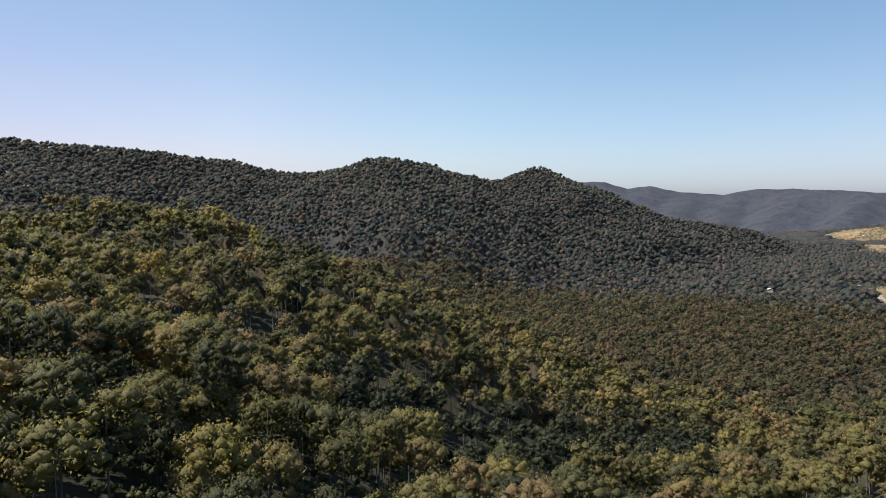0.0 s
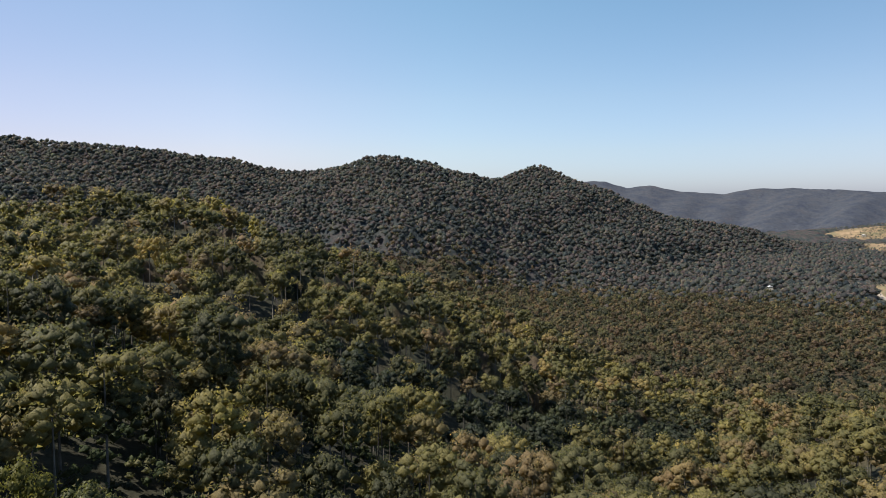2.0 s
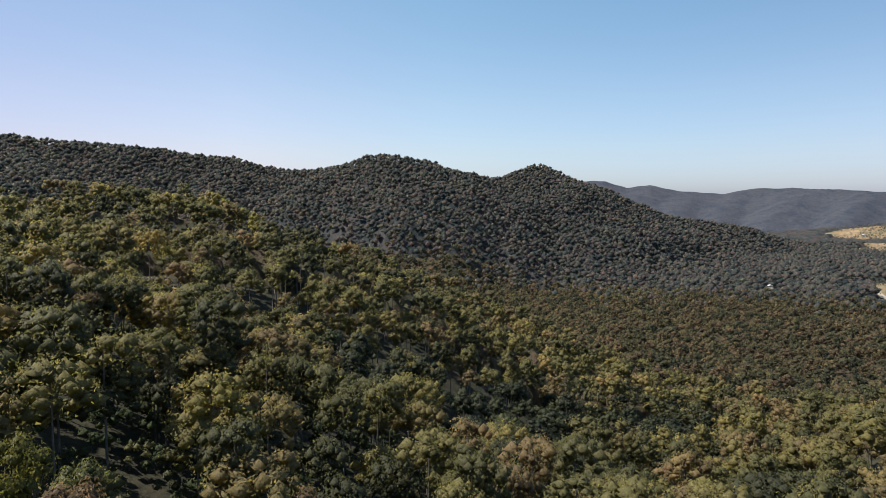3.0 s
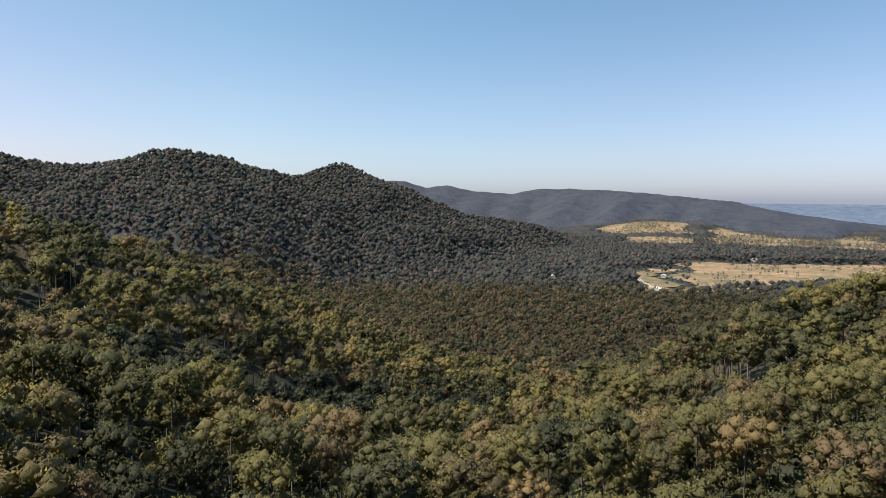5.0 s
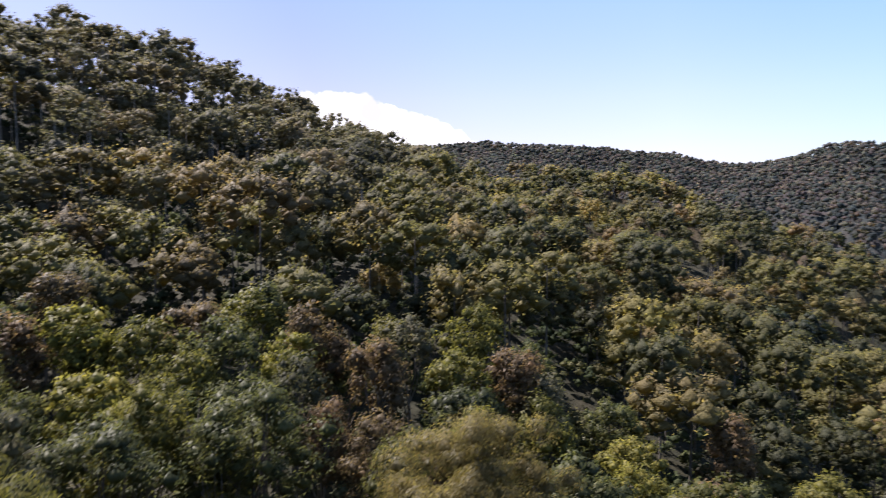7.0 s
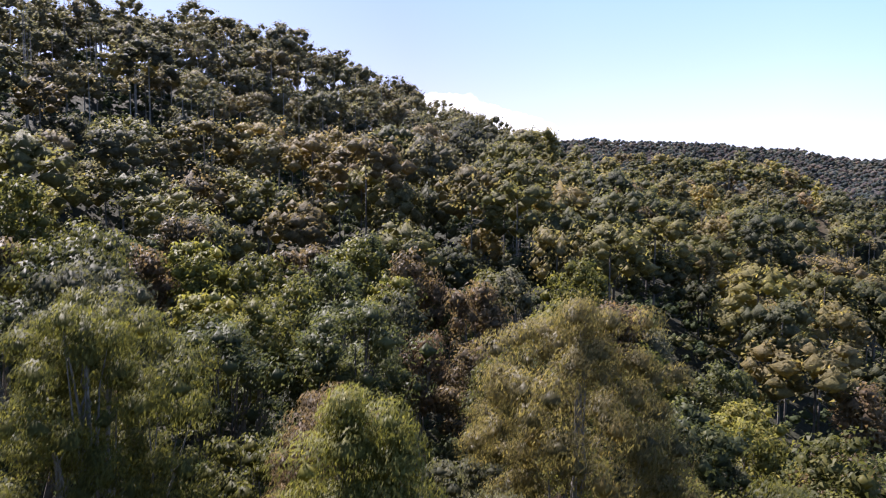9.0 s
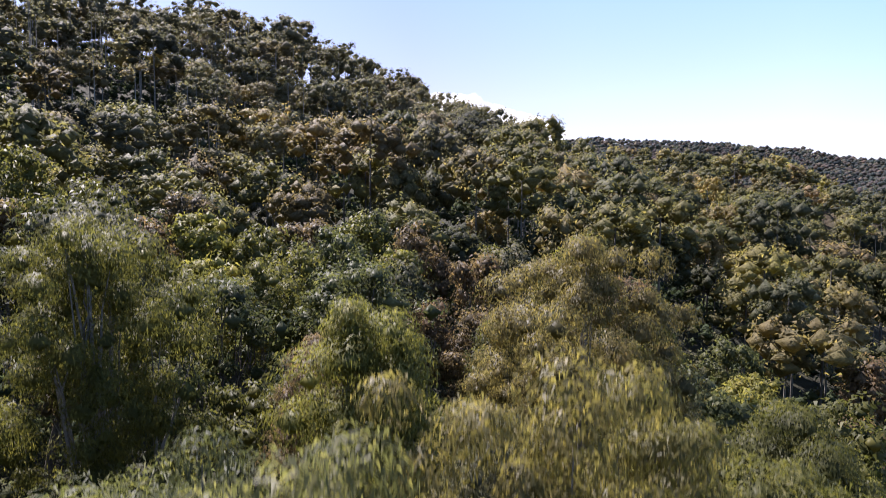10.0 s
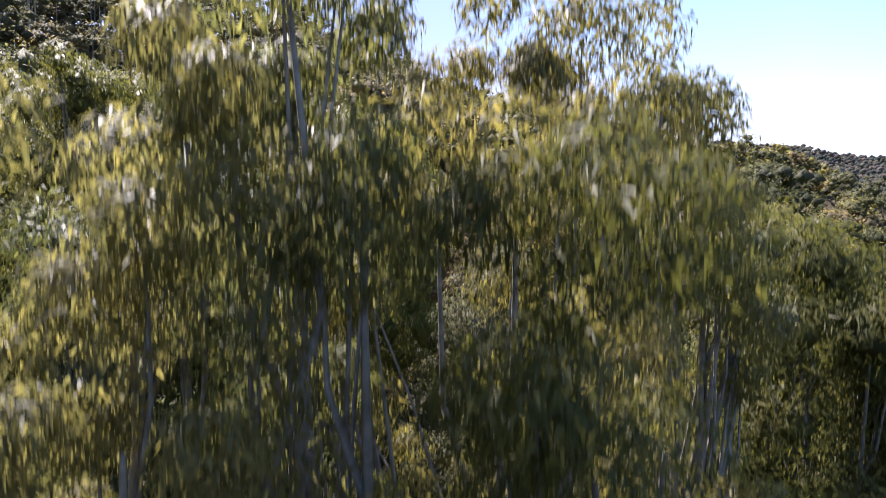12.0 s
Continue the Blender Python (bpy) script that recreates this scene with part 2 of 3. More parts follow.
def land(x, y):
    x, y = np.asarray(x, float), np.asarray(y, float)
    near = np.full(x.shape, FLOOR)
    for h, cx, cy, a, b, turn in HILLS:
        dx, dy, c, s = x - cx, y - cy, math.cos(turn), math.sin(turn)
        near = near + h * np.exp(-(((c * dx + s * dy) / a) ** 2 + ((c * dy - s * dx) / b) ** 2) / 2)
    r = np.hypot(x, y)
    levels = [near, np.full(x.shape, FLOOR)]
    swell = 13.0 * ripple(x, y)
    for fall, crest in RIDGES if r.max() > 400 else ():
        best = np.full(x.shape, -400.0)
        for (x0, y0, z0), (x1, y1, z1) in zip(crest, crest[1:]):
            ux, uy = x1 - x0, y1 - y0
            k = np.clip(((x - x0) * ux + (y - y0) * uy) / (ux * ux + uy * uy), 0, 1)
            d = np.hypot(x - x0 - k * ux, y - y0 - k * uy)
            d = np.sqrt(d * d + 35.0 ** 2) - 35.0
            best = np.maximum(best, z0 + k * (z1 - z0) - fall * d + swell * np.clip(d / 150, 0, 1))
        levels.append(best)
    stack = np.stack(levels)
    top = stack.max(0)
    z = top + 9.0 * np.log(np.exp((stack - top) / 9.0).sum(0)) - 9.0 * 0.69
    # a low knoll of rough pasture, and rising country far out
    z = z + 48.0 * np.exp(-(((x - 1560) / 280) ** 2 + ((y - 2200) / 260) ** 2))
    z = z + 1.2 * ripple(x * 2.2, y * 2.2) * np.clip(r / 150, 0, 1)
    return z


def mesh_of(name, verts, faces, mats, index=None, smooth=False, normals=None, tone=None, spray=None):
    """One mesh from arrays of corners and of quads."""
    verts, faces = np.asarray(verts, np.float32), np.asarray(faces, np.int32)
    me = bpy.data.meshes.new(name)
    me.vertices.add(len(verts))
    me.vertices.foreach_set("co", verts.ravel())
    n, k = faces.shape
    me.loops.add(n * k)
    me.loops.foreach_set("vertex_index", faces.ravel())
    me.polygons.add(n)
    me.polygons.foreach_set("loop_start", np.arange(n, dtype=np.int32) * k)
    for m in mats:
        me.materials.append(m)
    if index is not None:
        me.polygons.foreach_set("material_index", np.asarray(index, np.int32))
    me.polygons.foreach_set("use_smooth", np.full(n, smooth))
    me.update(calc_edges=True)
    me.validate()
    if spray is not None:
        me.attributes.new("spray", "FLOAT", "POINT").data.foreach_set("value", np.asarray(spray, np.float32))
    if tone is not None:
        me.attributes.new("tone", "FLOAT", "POINT").data.foreach_set("value", np.asarray(tone, np.float32))
    if normals is not None:
        me.polygons.foreach_set("use_smooth", np.ones(n, bool))
        me.normals_split_custom_set_from_vertices(np.asarray(normals, np.float32))
    return me


def sheet(rows, cols, wrap=False):
    """Quads of a grid of corners, rows by cols."""
    i, j = np.meshgrid(np.arange(rows - 1), np.arange(cols if wrap else cols - 1), indexing="ij")
    k = (j + 1) % cols
    return np.stack([i * cols + j, i * cols + k, (i + 1) * cols + k, (i + 1) * cols + j], -1).reshape(-1, 4)


def build_ground():
    radii = np.concatenate([[0.5], np.geomspace(4, 500, 90), np.arange(515, 3000, 20), np.geomspace(3050, 4900, 12)])
    turns = np.linspace(0, 2 * math.pi, 250, endpoint=False)
    rr, aa = np.meshgrid(radii, turns, indexing="ij")
    x, y = rr * np.sin(aa), rr * np.cos(aa)
    v = np.stack([x, y, land(x, y)], -1).reshape(-1, 3)
    ob = new("ground", mesh_of("ground", v, sheet(len(radii), len(turns), True)[:, ::-1], [LITTER], smooth=True))
    tagged(ob, "forested hills with dark leaf litter and undergrowth", "ground", kind="structure")


build_ground()

PADDOCKS = [
    [(575, 774), (575, 723), (675, 750), (805, 778), (942, 710), (1309, 986), (1041, 1079), (900, 1186)],
    [(538, 842), (566, 762), (796, 1064), (734, 1109)],
    [(1192, 2048), (1477, 1878), (1785, 2285), (1467, 2442)],
    [(1001, 1614), (1180, 1489), (1485, 1821), (1260, 1971)],
    [(1220, 1507), (1485, 1119), (2276, 1715), (1848, 2234)],
]


# low scrub round the farm buildings and the track: x, y, reach
SCRUB = [(502, 991, 26), (483, 955, 24), (465, 918, 22), (448, 884, 20), (690, 950, 24), (575, 800, 26), (556, 774, 24), (537, 747, 22), (690, 1130, 22), (667, 1055, 22), (645, 1020, 22), (622, 985, 22), (1045, 1130, 34), (1420, 1325, 34)]


def inside(poly, x, y):
    hit = np.zeros(np.shape(x), bool)
    for (x0, y0), (x1, y1) in zip(poly, poly[1:] + poly[:1]):
        hit ^= ((y0 > y) != (y1 > y)) & (x < (x1 - x0) * (y - y0) / (y1 - y0 + 1e-9) + x0)
    return hit


def build_paddock(poly):
    xs, ys = [p[0] for p in poly], [p[1] for p in poly]
    step = 14.0
    gx, gy = np.meshgrid(np.arange(min(xs), max(xs), step), np.arange(min(ys), max(ys), step), indexing="ij")
    wob = 16 * np.sin(gx / 60 + gy / 45)
    keep = inside(poly, gx + wob, gy - wob)
    v = np.stack([gx, gy, land(gx, gy) + 1.6], -1).reshape(-1, 3)
    f = sheet(*gx.shape)
    f = f[keep.ravel()[f].all(1)][:, ::-1]
    used, f = np.unique(f, return_inverse=True)
    ob = new("paddock", mesh_of("paddock", v[used], f.reshape(-1, 4), [GRASS], smooth=True))
    tagged(ob, "open paddock of dry straw-coloured grass on the valley floor", "paddock", kind="structure")


for poly in PADDOCKS:
    build_paddock(poly)


def build_backdrop(name, crest, foot, deep, mat, label, rough, step=14.0):
    """A far range: its crest line, and a flank that falls towards the valley."""
    line = np.array(crest, float)
    along = np.concatenate([[0], np.cumsum(np.hypot(*np.diff(line[:, :2], axis=0).T))])
    s = np.arange(0, along[-1], step)
    cx, cy, cz = (np.interp(s, along, line[:, i]) for i in range(3))
    k = np.linspace(-0.12, 1, 46)[:, None]
    r = np.hypot(cx, cy)
    far = r * (1 - deep * k / r)
    x, y = cx / r * far, cy / r * far
    z = cz + (foot - cz) * np.abs(k) ** 0.8
    gully = np.sin(s / 90 + 2.5 * np.sin(s / 230) + 3 * k) + 0.7 * np.sin(s / 41 + 1.0 + 4 * k + np.sin(s / 150))
    z = z + rough * gully * np.sin(np.clip(k, 0, 1) * math.pi) + 5.0 * ripple(x * 2.4, y * 2.4) * np.clip(k, 0, 1) + 2.2 * np.sin(x / 9 + y / 5) * np.sin(y / 11)
    v = np.stack([x, y, z], -1).reshape(-1, 3)
    ob = new(name, mesh_of(name, v, sheet(*x.shape), [mat], smooth=True))
    tagged(ob, label, "backdrop", kind="structure")


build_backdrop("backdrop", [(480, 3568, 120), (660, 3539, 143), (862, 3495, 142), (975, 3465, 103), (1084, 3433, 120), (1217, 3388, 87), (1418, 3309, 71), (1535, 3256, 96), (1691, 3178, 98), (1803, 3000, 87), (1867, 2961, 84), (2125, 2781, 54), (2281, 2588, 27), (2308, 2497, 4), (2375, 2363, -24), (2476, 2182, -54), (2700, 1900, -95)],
               -104.0, 900.0, RANGE, "distant forested mountain range with gullied flanks, hazed blue-grey by colour and glow", 15.0)
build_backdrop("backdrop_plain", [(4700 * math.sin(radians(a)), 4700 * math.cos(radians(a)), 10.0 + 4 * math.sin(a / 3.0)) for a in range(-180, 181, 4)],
               -104.0, 1300.0, PLAIN, "wooded plain reaching to the horizon, coloured blue and glowing for haze", 4.0, 80.0)

# ------------------------------------------------------------------ trees


def unit(v):
    return v / np.maximum(np.linalg.norm(v, axis=-1, keepdims=True), 1e-9)


def leaf_tris(at, along, facing, length, width):
    """Ragged sprays: a triangle each, its point at a random corner."""
    a = unit(along)
    b = unit(np.cross(facing, a))
    length, width = np.asarray(length)[:, None], np.asarray(width)[:, None]
    v = np.stack([at - a * length * 0.5 + b * width * 0.45, at + a * length * 0.58, at - a * length * 0.4 - b * width * 0.55], 1)
    return v.reshape(-1, 3)


def cells(v, k):
    return np.arange(len(v), dtype=np.int32).reshape(-1, k)


def clump_centres(rng, n, radius, height, low=-0.75, thin=-1.1):
    """Places of leaf clumps in a crown of that radius and height, its middle at 0: an open, uneven dome."""
    d = unit(rng.normal(size=(n * 6, 3)))
    d = d[d[:, 2] > np.maximum(low, rng.uniform(thin, 0.6, len(d)))][:n]
    lobes = 1 + 0.22 * np.sin(3 * np.arctan2(d[:, 1], d[:, 0]) + rng.uniform(0, 6)) * np.sqrt(1 - d[:, 2] ** 2)
    f = rng.uniform(0.45, 1.0, len(d)) ** 0.55 * lobes
    return d * f[:, None] * np.array([radius, radius, height])


def crown_leaves(rng, centres, per, clump, length, width, droop, own=0.6):
    """Leaves over the upper side of each clump; droop 0 lays them on the dome, 1 hangs them straight down."""
    n = len(centres)
    size = clump * rng.uniform(0.65, 1.3, n)
    d = unit(rng.normal(size=(n, per, 3)) + np.array([0, 0, 0.4]))
    reach = rng.uniform(0.4, 1.1, (n, per, 1)) ** 0.6
    at = (centres[:, None] + d * reach * size[:, None, None] * np.array([1, 1, 0.85])).reshape(-1, 3)
    face = unit(d.reshape(-1, 3) + rng.normal(scale=0.36, size=(n * per, 3)))
    down = np.array([0, 0, -1.0]) * droop + d.reshape(-1, 3) * 0.35 + rng.normal(scale=0.5, size=(n * per, 3)) * (1.15 - 0.8 * droop)
    along = down - face * (down * face).sum(-1, keepdims=True) * (1 - 0.5 * droop)
    m = n * per
    v = leaf_tris(at, along, face, length * rng.uniform(0.6, 1.35, m), width * rng.uniform(0.6, 1.3, m))
    # the foliage shades as rounded clumps: each leaf takes the clump's normal, its own tilt only in part
    whole = unit(np.repeat(centres - centres.mean(0) + np.array([0, 0, 0.6]), per, 0))
    nrm = unit(d.reshape(-1, 3) * 0.7 + whole * 0.45 + face * own)
    k = len(v) // m
    tri = v.reshape(m, k, 3)
    flip = (np.cross(tri[:, 1] - tri[:, 0], tri[:, 2] - tri[:, 0]) * nrm).sum(-1) < 0
    tri[flip] = tri[flip][:, ::-1]
    return tri.reshape(-1, 3), np.repeat(nrm, k, 0)


def clump_cores(rng, centres, size):
    """The dense inside of each clump: a small uneven eight-sided lump behind the sprays."""
    n = len(centres)
    shape = np.array([(1, 0, 0), (0, 1, 0), (-1, 0, 0), (0, -1, 0), (0, 0, 0.85), (0, 0, -0.8)], float)
    v = shape[None] * rng.uniform(0.7, 1.25, (n, 6, 1)) * (size * rng.uniform(0.75, 1.25, n))[:, None, None]
    turn = rng.uniform(0, 6.3, n)
    c, s = np.cos(turn)[:, None], np.sin(turn)[:, None]
    v = np.stack([c * v[..., 0] - s * v[..., 1], s * v[..., 0] + c * v[..., 1], v[..., 2]], -1)
    whole = unit(centres - centres.mean(0) + np.array([0, 0, 0.6]))
    nrm = unit(unit(v) + whole[:, None] * 0.35)
    f = np.array([(0, 1, 4), (1, 2, 4), (2, 3, 4), (3, 0, 4), (1, 0, 5), (2, 1, 5), (3, 2, 5), (0, 3, 5)])
    faces = (f[None] + (np.arange(n) * 6)[:, None, None]).reshape(-1, 3)
    return (v + centres[:, None]).reshape(-1, 3), faces, nrm.reshape(-1, 3)


def foliage(rng, centres, per, clump, length, width, droop, core, own=0.6):
    """Cores and the sprays round them, as corners, triangles and normals."""
    v, nrm = crown_leaves(rng, centres, per, clump, length, width, droop, own)
    f = cells(v, 3)
    if core:
        cv, cf, cn = clump_cores(rng, centres, clump * core)
        f = np.concatenate([f, cf + len(v)])
        v, nrm = np.concatenate([v, cv]), np.concatenate([nrm, cn])
    return v, f, nrm


def tube(path, radii, sides):
    """A tapered limb along a path."""
    path = np.asarray(path, float)
    t = unit(np.gradient(path, axis=0))
    ref = np.array([0.31, 0.95, 0.05])
    u = unit(np.cross(t, ref))
    w = np.cross(t, u)
    a = np.linspace(0, 2 * math.pi, sides, endpoint=False)
    ring = np.cos(a)[None, :, None] * u[:, None] + np.sin(a)[None, :, None] * w[:, None]
    v = path[:, None] + ring * np.asarray(radii)[:, None, None]
    return v.reshape(-1, 3), sheet(len(path), sides, True)


def limb_path(rng, start, end, steps, sag):
    k = np.linspace(0, 1, steps)[:, None]
    p = start + (end - start) * k
    p = p + rng.normal(scale=sag, size=(steps, 3)) * np.sin(k * math.pi)
    p[:, 2] += -0.1 * np.linalg.norm(end - start) * np.sin(k[:, 0] * math.pi)
    return p


def join(parts):
    vs, fs, n = [], [], 0
    for v, f in parts:
        vs.append(v)
        fs.append(f + n)
        n += len(v)
    return np.concatenate(vs), np.concatenate(fs)


def tree_shapes(seed, tall, radius, depth, clumps, per, clump, length, width, droop, sides, limbs, fork, thin=-1.1, core=0.5):
    """Trunk, limbs and leaves of one tree that stands at 0."""
    rng = np.random.default_rng(seed)
    mid = np.array([*rng.normal(scale=0.5 if core else 0.12, size=2), tall - depth])
    centres = clump_centres(rng, clumps, radius - clump * 0.7, depth - clump * 0.5, thin=thin) + mid
    centres[:, 2] += tall - clump * 0.8 - centres[:, 2].max()
    base_r = tall * 0.0125 + 0.06
    top = mid + np.array([0, 0, depth * 0.35])
    trunk_path = limb_path(rng, np.array([0, 0, -0.8]), top, 7, 0.18)
    trunk = tube(trunk_path, np.linspace(base_r * 1.25, base_r * 0.08, 7), sides)
    arms = []
    ends = centres[rng.permutation(len(centres))[:limbs]]
    for e in ends:
        k = rng.uniform(fork, 0.9)
        i = k * 6
        a = trunk_path[int(i)] + (trunk_path[min(6, int(i) + 1)] - trunk_path[int(i)]) * (i - int(i))
        p = limb_path(rng, a, e, 5, 0.14 if core else 0.28)
        r = base_r * (1 - k) * 0.9 + 0.025
        bits = [tube(p, np.linspace(r, 0.02, 5), max(3, sides - 2))]
        near = centres[np.argsort(np.linalg.norm(centres - e, axis=1))[1:4]]
        for q in near:
            bits.append(tube(limb_path(rng, p[rng.integers(2, 4)], q, 4, 0.1), np.linspace(r * 0.45, 0.012, 4), 3))
        arms.append(join(bits))
    return trunk, arms, foliage(rng, centres, per, clump, length, width, droop, core, own=0.7 if core else 1.5)


def part(name, mesh, parent, label=""):
    ob = new(name, mesh)
    ob.parent = parent
    if label:
        ob["label"] = label
    return ob


def make_tree(shapes, leaf, bark, split):
    """A tree standing at the origin: an empty with a trunk, limbs and a crown."""
    trunk, arms, leaves = shapes
    thing = new("tree")
    if split:
        part("trunk", mesh_of("trunk", *trunk, [bark], smooth=True), thing)
        for v, f in arms:
            part("limb", mesh_of("limb", v, f, [bark], smooth=True), thing)
    else:
        part("trunk", mesh_of("trunk", *join([trunk] + arms), [bark], smooth=True), thing)
    part("crown", mesh_of("crown", leaves[0], leaves[1], [leaf], normals=leaves[2]), thing)
    return thing


GLOSSY = leaf_material("glossy_drooping_leaves", [(0.1005, 0.1077, 0.0380), (0.1404, 0.1346, 0.0455), (0.1702, 0.1477, 0.0531), (0.1702, 0.1303, 0.0645)], rough=0.48, gloss=0.28, thin=0.6)

# reddish tips, and the glossy tones lightened to brighten two crowns in shade
TIPS = leaf_material("lightened_tip_drooping_leaves", [(0.1355, 0.1370, 0.0572), (0.1666, 0.1577, 0.0610), (0.1976, 0.1618, 0.0839), (0.2092, 0.1452, 0.0916)], rough=0.48, gloss=0.3, thin=0.66)

# the trees that the camera comes down beside: x, y, top, crown radius, crown half depth, height, leaf, label
CLOSE = [
    (-4.66, 5.69, 20.2, 3.3, 4.6, 18.0, GLOSSY, "tall eucalyptus with glossy drooping yellow-green leaves and pale limbs"),
    (-4.42, 2.95, 20.1, 1.15, 5.8, 17.0, TIPS, "slender eucalyptus with drooping leaves and reddish new tips"),
    (-4.85, 1.2, 19.1, 1.5, 5.0, 16.0, TIPS, "eucalyptus with drooping olive leaves and pale reddish tips"),
    (-2.45, 3.85, 18.2, 1.6, 4.2, 15.0, OLIVE, "low eucalyptus with dense drooping leaves beside a taller one"),
    (-4.04, 7.93, 19.6, 1.4, 3.2, 16.0, GLOSSY, "small-crowned eucalyptus with drooping leaves beside a broad one"),
    (-8.08, 3.98, 19.0, 2.0, 4.6, 17.0, DARK, "eucalyptus with drooping dark green leaves crowding a taller neighbour"),
    (-12.9, 18.3, 20.9, 4.4, 5.4, 19.0, GLOSSY, "broad eucalyptus crown of drooping yellow-green leaves"),
    (-19.5, 6.3, 21.7, 3.4, 5.4, 18.0, OLIVE, "tall narrow eucalyptus with olive-green hanging leaves"),
    (-13.6, 8.9, 19.9, 2.1, 4.2, 15.0, YELLOW, "small round-crowned eucalyptus with dense yellow-green leaves"),
    (-5.3, 16.2, 17.2, 2.0, 4.0, 15.0, OLIVE, "low eucalyptus with olive leaves at the gully edge"),
    (-2.4, 15.0, 15.9, 1.8, 3.2, 13.0, YELLOW, "low broadleaf tree with bright yellow-green leaves"),
    (-17.8, 12.6, 17.8, 2.6, 4.4, 15.0, BROWN, "thin eucalyptus with rusty brown leaves"),
    (-9.4, 11.6, 16.6, 2.5, 4.2, 14.0, GREY, "eucalyptus sapling with grey-green leaves under taller crowns"),
    # dark leaves here stand in for shade on the crown
    (-11.2, 3.2, 17.6, 2.4, 4.6, 15.0, DARK, "eucalyptus among taller trees, given dark green leaves to stand for shade"),
    (-3.1, 11.7, 17.6, 2.2, 4.2, 15.0, OLIVE, "low eucalyptus with olive leaves beside a taller crown"),
]


def build_close_trees():
    for i, (x, y, top, radius, depth, tall, leaf, label) in enumerate(CLOSE):
        tall = top - float(land(x, y)) + 0.3
        clumps = int((3.6 if math.hypot(x, y) < 10 else 5.0) * radius * depth + 12)
        near = math.hypot(x, y) < 10
        shapes = tree_shapes(100 + i, tall, radius, depth, clumps, 410 if near else 520, 0.52 if near else 0.78, 0.125 if near else 0.15, 0.038 if near else 0.042, 0.58 if near else 0.45, 8, 7, 0.5, thin=-1.5, core=0 if near else 0.42)
        thing = make_tree(shapes, leaf, BARK, True)
        thing.location = (x, y, top - tall)
        tagged(thing, label, "tree", "trees on the near slope")


build_close_trees()

KINDS = [  # leaf, bark, radius, half depth of crown, height, droop, weight, label
    (OLIVE, BARK, 3.5, 4.2, 18.0, 0.5, 0.22, "olive-green eucalyptus with a rounded clumpy crown"),
    (OLIVE, BARK, 3.0, 5.2, 20.0, 0.6, 0.14, "tall olive eucalyptus with a high open crown"),
    (YELLOW, BARK, 3.4, 3.8, 17.0, 0.5, 0.17, "eucalyptus with sunlit yellow-green leaves"),
    (GREY, BARK, 3.2, 4.6, 19.0, 0.55, 0.17, "grey-green eucalyptus with a pale trunk"),
    (BROWN, BARK, 2.9, 4.4, 17.0, 0.55, 0.14, "eucalyptus with brownish olive leaves"),
    (DARK, DARK_BARK, 3.9, 4.4, 17.0, 0.3, 0.16, "dense dark green broad-crowned forest tree"),
]


def scatter(rng, spacing, x0, x1, y0, y1, keep):
    gx, gy = np.meshgrid(np.arange(x0, x1, spacing), np.arange(y0, y1, spacing))
    p = np.stack([gx.ravel(), gy.ravel()], -1)
    p = p + rng.uniform(-0.62, 0.62, p.shape) * spacing
    p = p[rng.uniform(size=len(p)) > 0.04]
    return p[keep(p[:, 0], p[:, 1])]


def bearing(x, y):
    return np.degrees(np.arctan2(x, y))


NEAR_EDGE = 60.0


def slope_trees():
    """Single trees of the slope round the camera's line, alike ones sharing meshes."""
    rng = np.random.default_rng(5)

    def keep(x, y):
        r, a = np.hypot(x, y), bearing(x, y)
        ok = (r < NEAR_EDGE) & (a > -95) & (a < 55) & (r > np.where(a < -55, 14.5, 5.5))
        for cx, cy, top, radius, *_ in CLOSE:
            ok &= np.hypot(x - cx, y - cy) > radius * 0.75 + 1.4
        return ok

    spots = scatter(rng, 4.9, -70, 70, -20, 70, keep)
    finest, fine, coarse = [], [], []
    for i, (leaf, bark, radius, depth, tall, droop, weight, label) in enumerate(KINDS):
        for store, clumps, per, size, ln, wd, sides in ((finest, 62, 150, 0.85, 0.16, 0.075, 6), (fine, 62, 96, 0.9, 0.22, 0.12, 6), (coarse, 50, 46, 1.05, 0.32, 0.21, 4)):
            for k in range(2):
                shapes = tree_shapes(300 + i * 10 + k, tall, radius, depth, clumps, per, size, ln, wd, droop, sides, 5, 0.55)
                thing = make_tree(shapes, leaf, bark, False)
                tagged(thing, label, "tree", "trees on the near slope")
                store.append((thing, i))
    weights = np.array([k[6] for k in KINDS])
    used = set()
    for x, y in spots:
        kind = rng.choice(len(KINDS), p=weights / weights.sum())
        # dark kind forced close by on the left, its colour replacing shade there
        if math.hypot(x, y) < 24 and bearing(x, y) < -58:
            kind = 5
        store = finest if math.hypot(x, y) < 19 else fine if math.hypot(x + 6, y - 8) < 32 else coarse
        pick = [s for s, i in store if i == kind][rng.integers(2)]
        scale = rng.uniform(0.68, 0.97) * (0.86 if math.hypot(x, y) < 24 else 1.0)
        m = pose(x, y, float(land(x, y)) - 0.2, rng.normal() * 2.5, rng.normal() * 2.5, rng.uniform(0, 360))
        if pick not in used:
            used.add(pick)
            pick.matrix_basis = m
            thing = pick
        else:
            thing = copy_thing(pick, m)
        thing.scale = (scale * rng.uniform(0.9, 1.15),) * 2 + (scale,)
    for thing, _ in finest + fine + coarse:
        if thing not in used:
            for ob in (*thing.children, thing):
                bpy.data.objects.remove(ob)


slope_trees()


TABLES = {}


def hashed(i, j, salt):
    """Four repeatable random numbers for each cell of a grid."""
    if salt not in TABLES:
        TABLES[salt] = np.random.default_rng(salt).uniform(size=(256 * 256, 4)).astype(np.float32)
    return TABLES[salt][(i & 255) * 256 + (j & 255)]


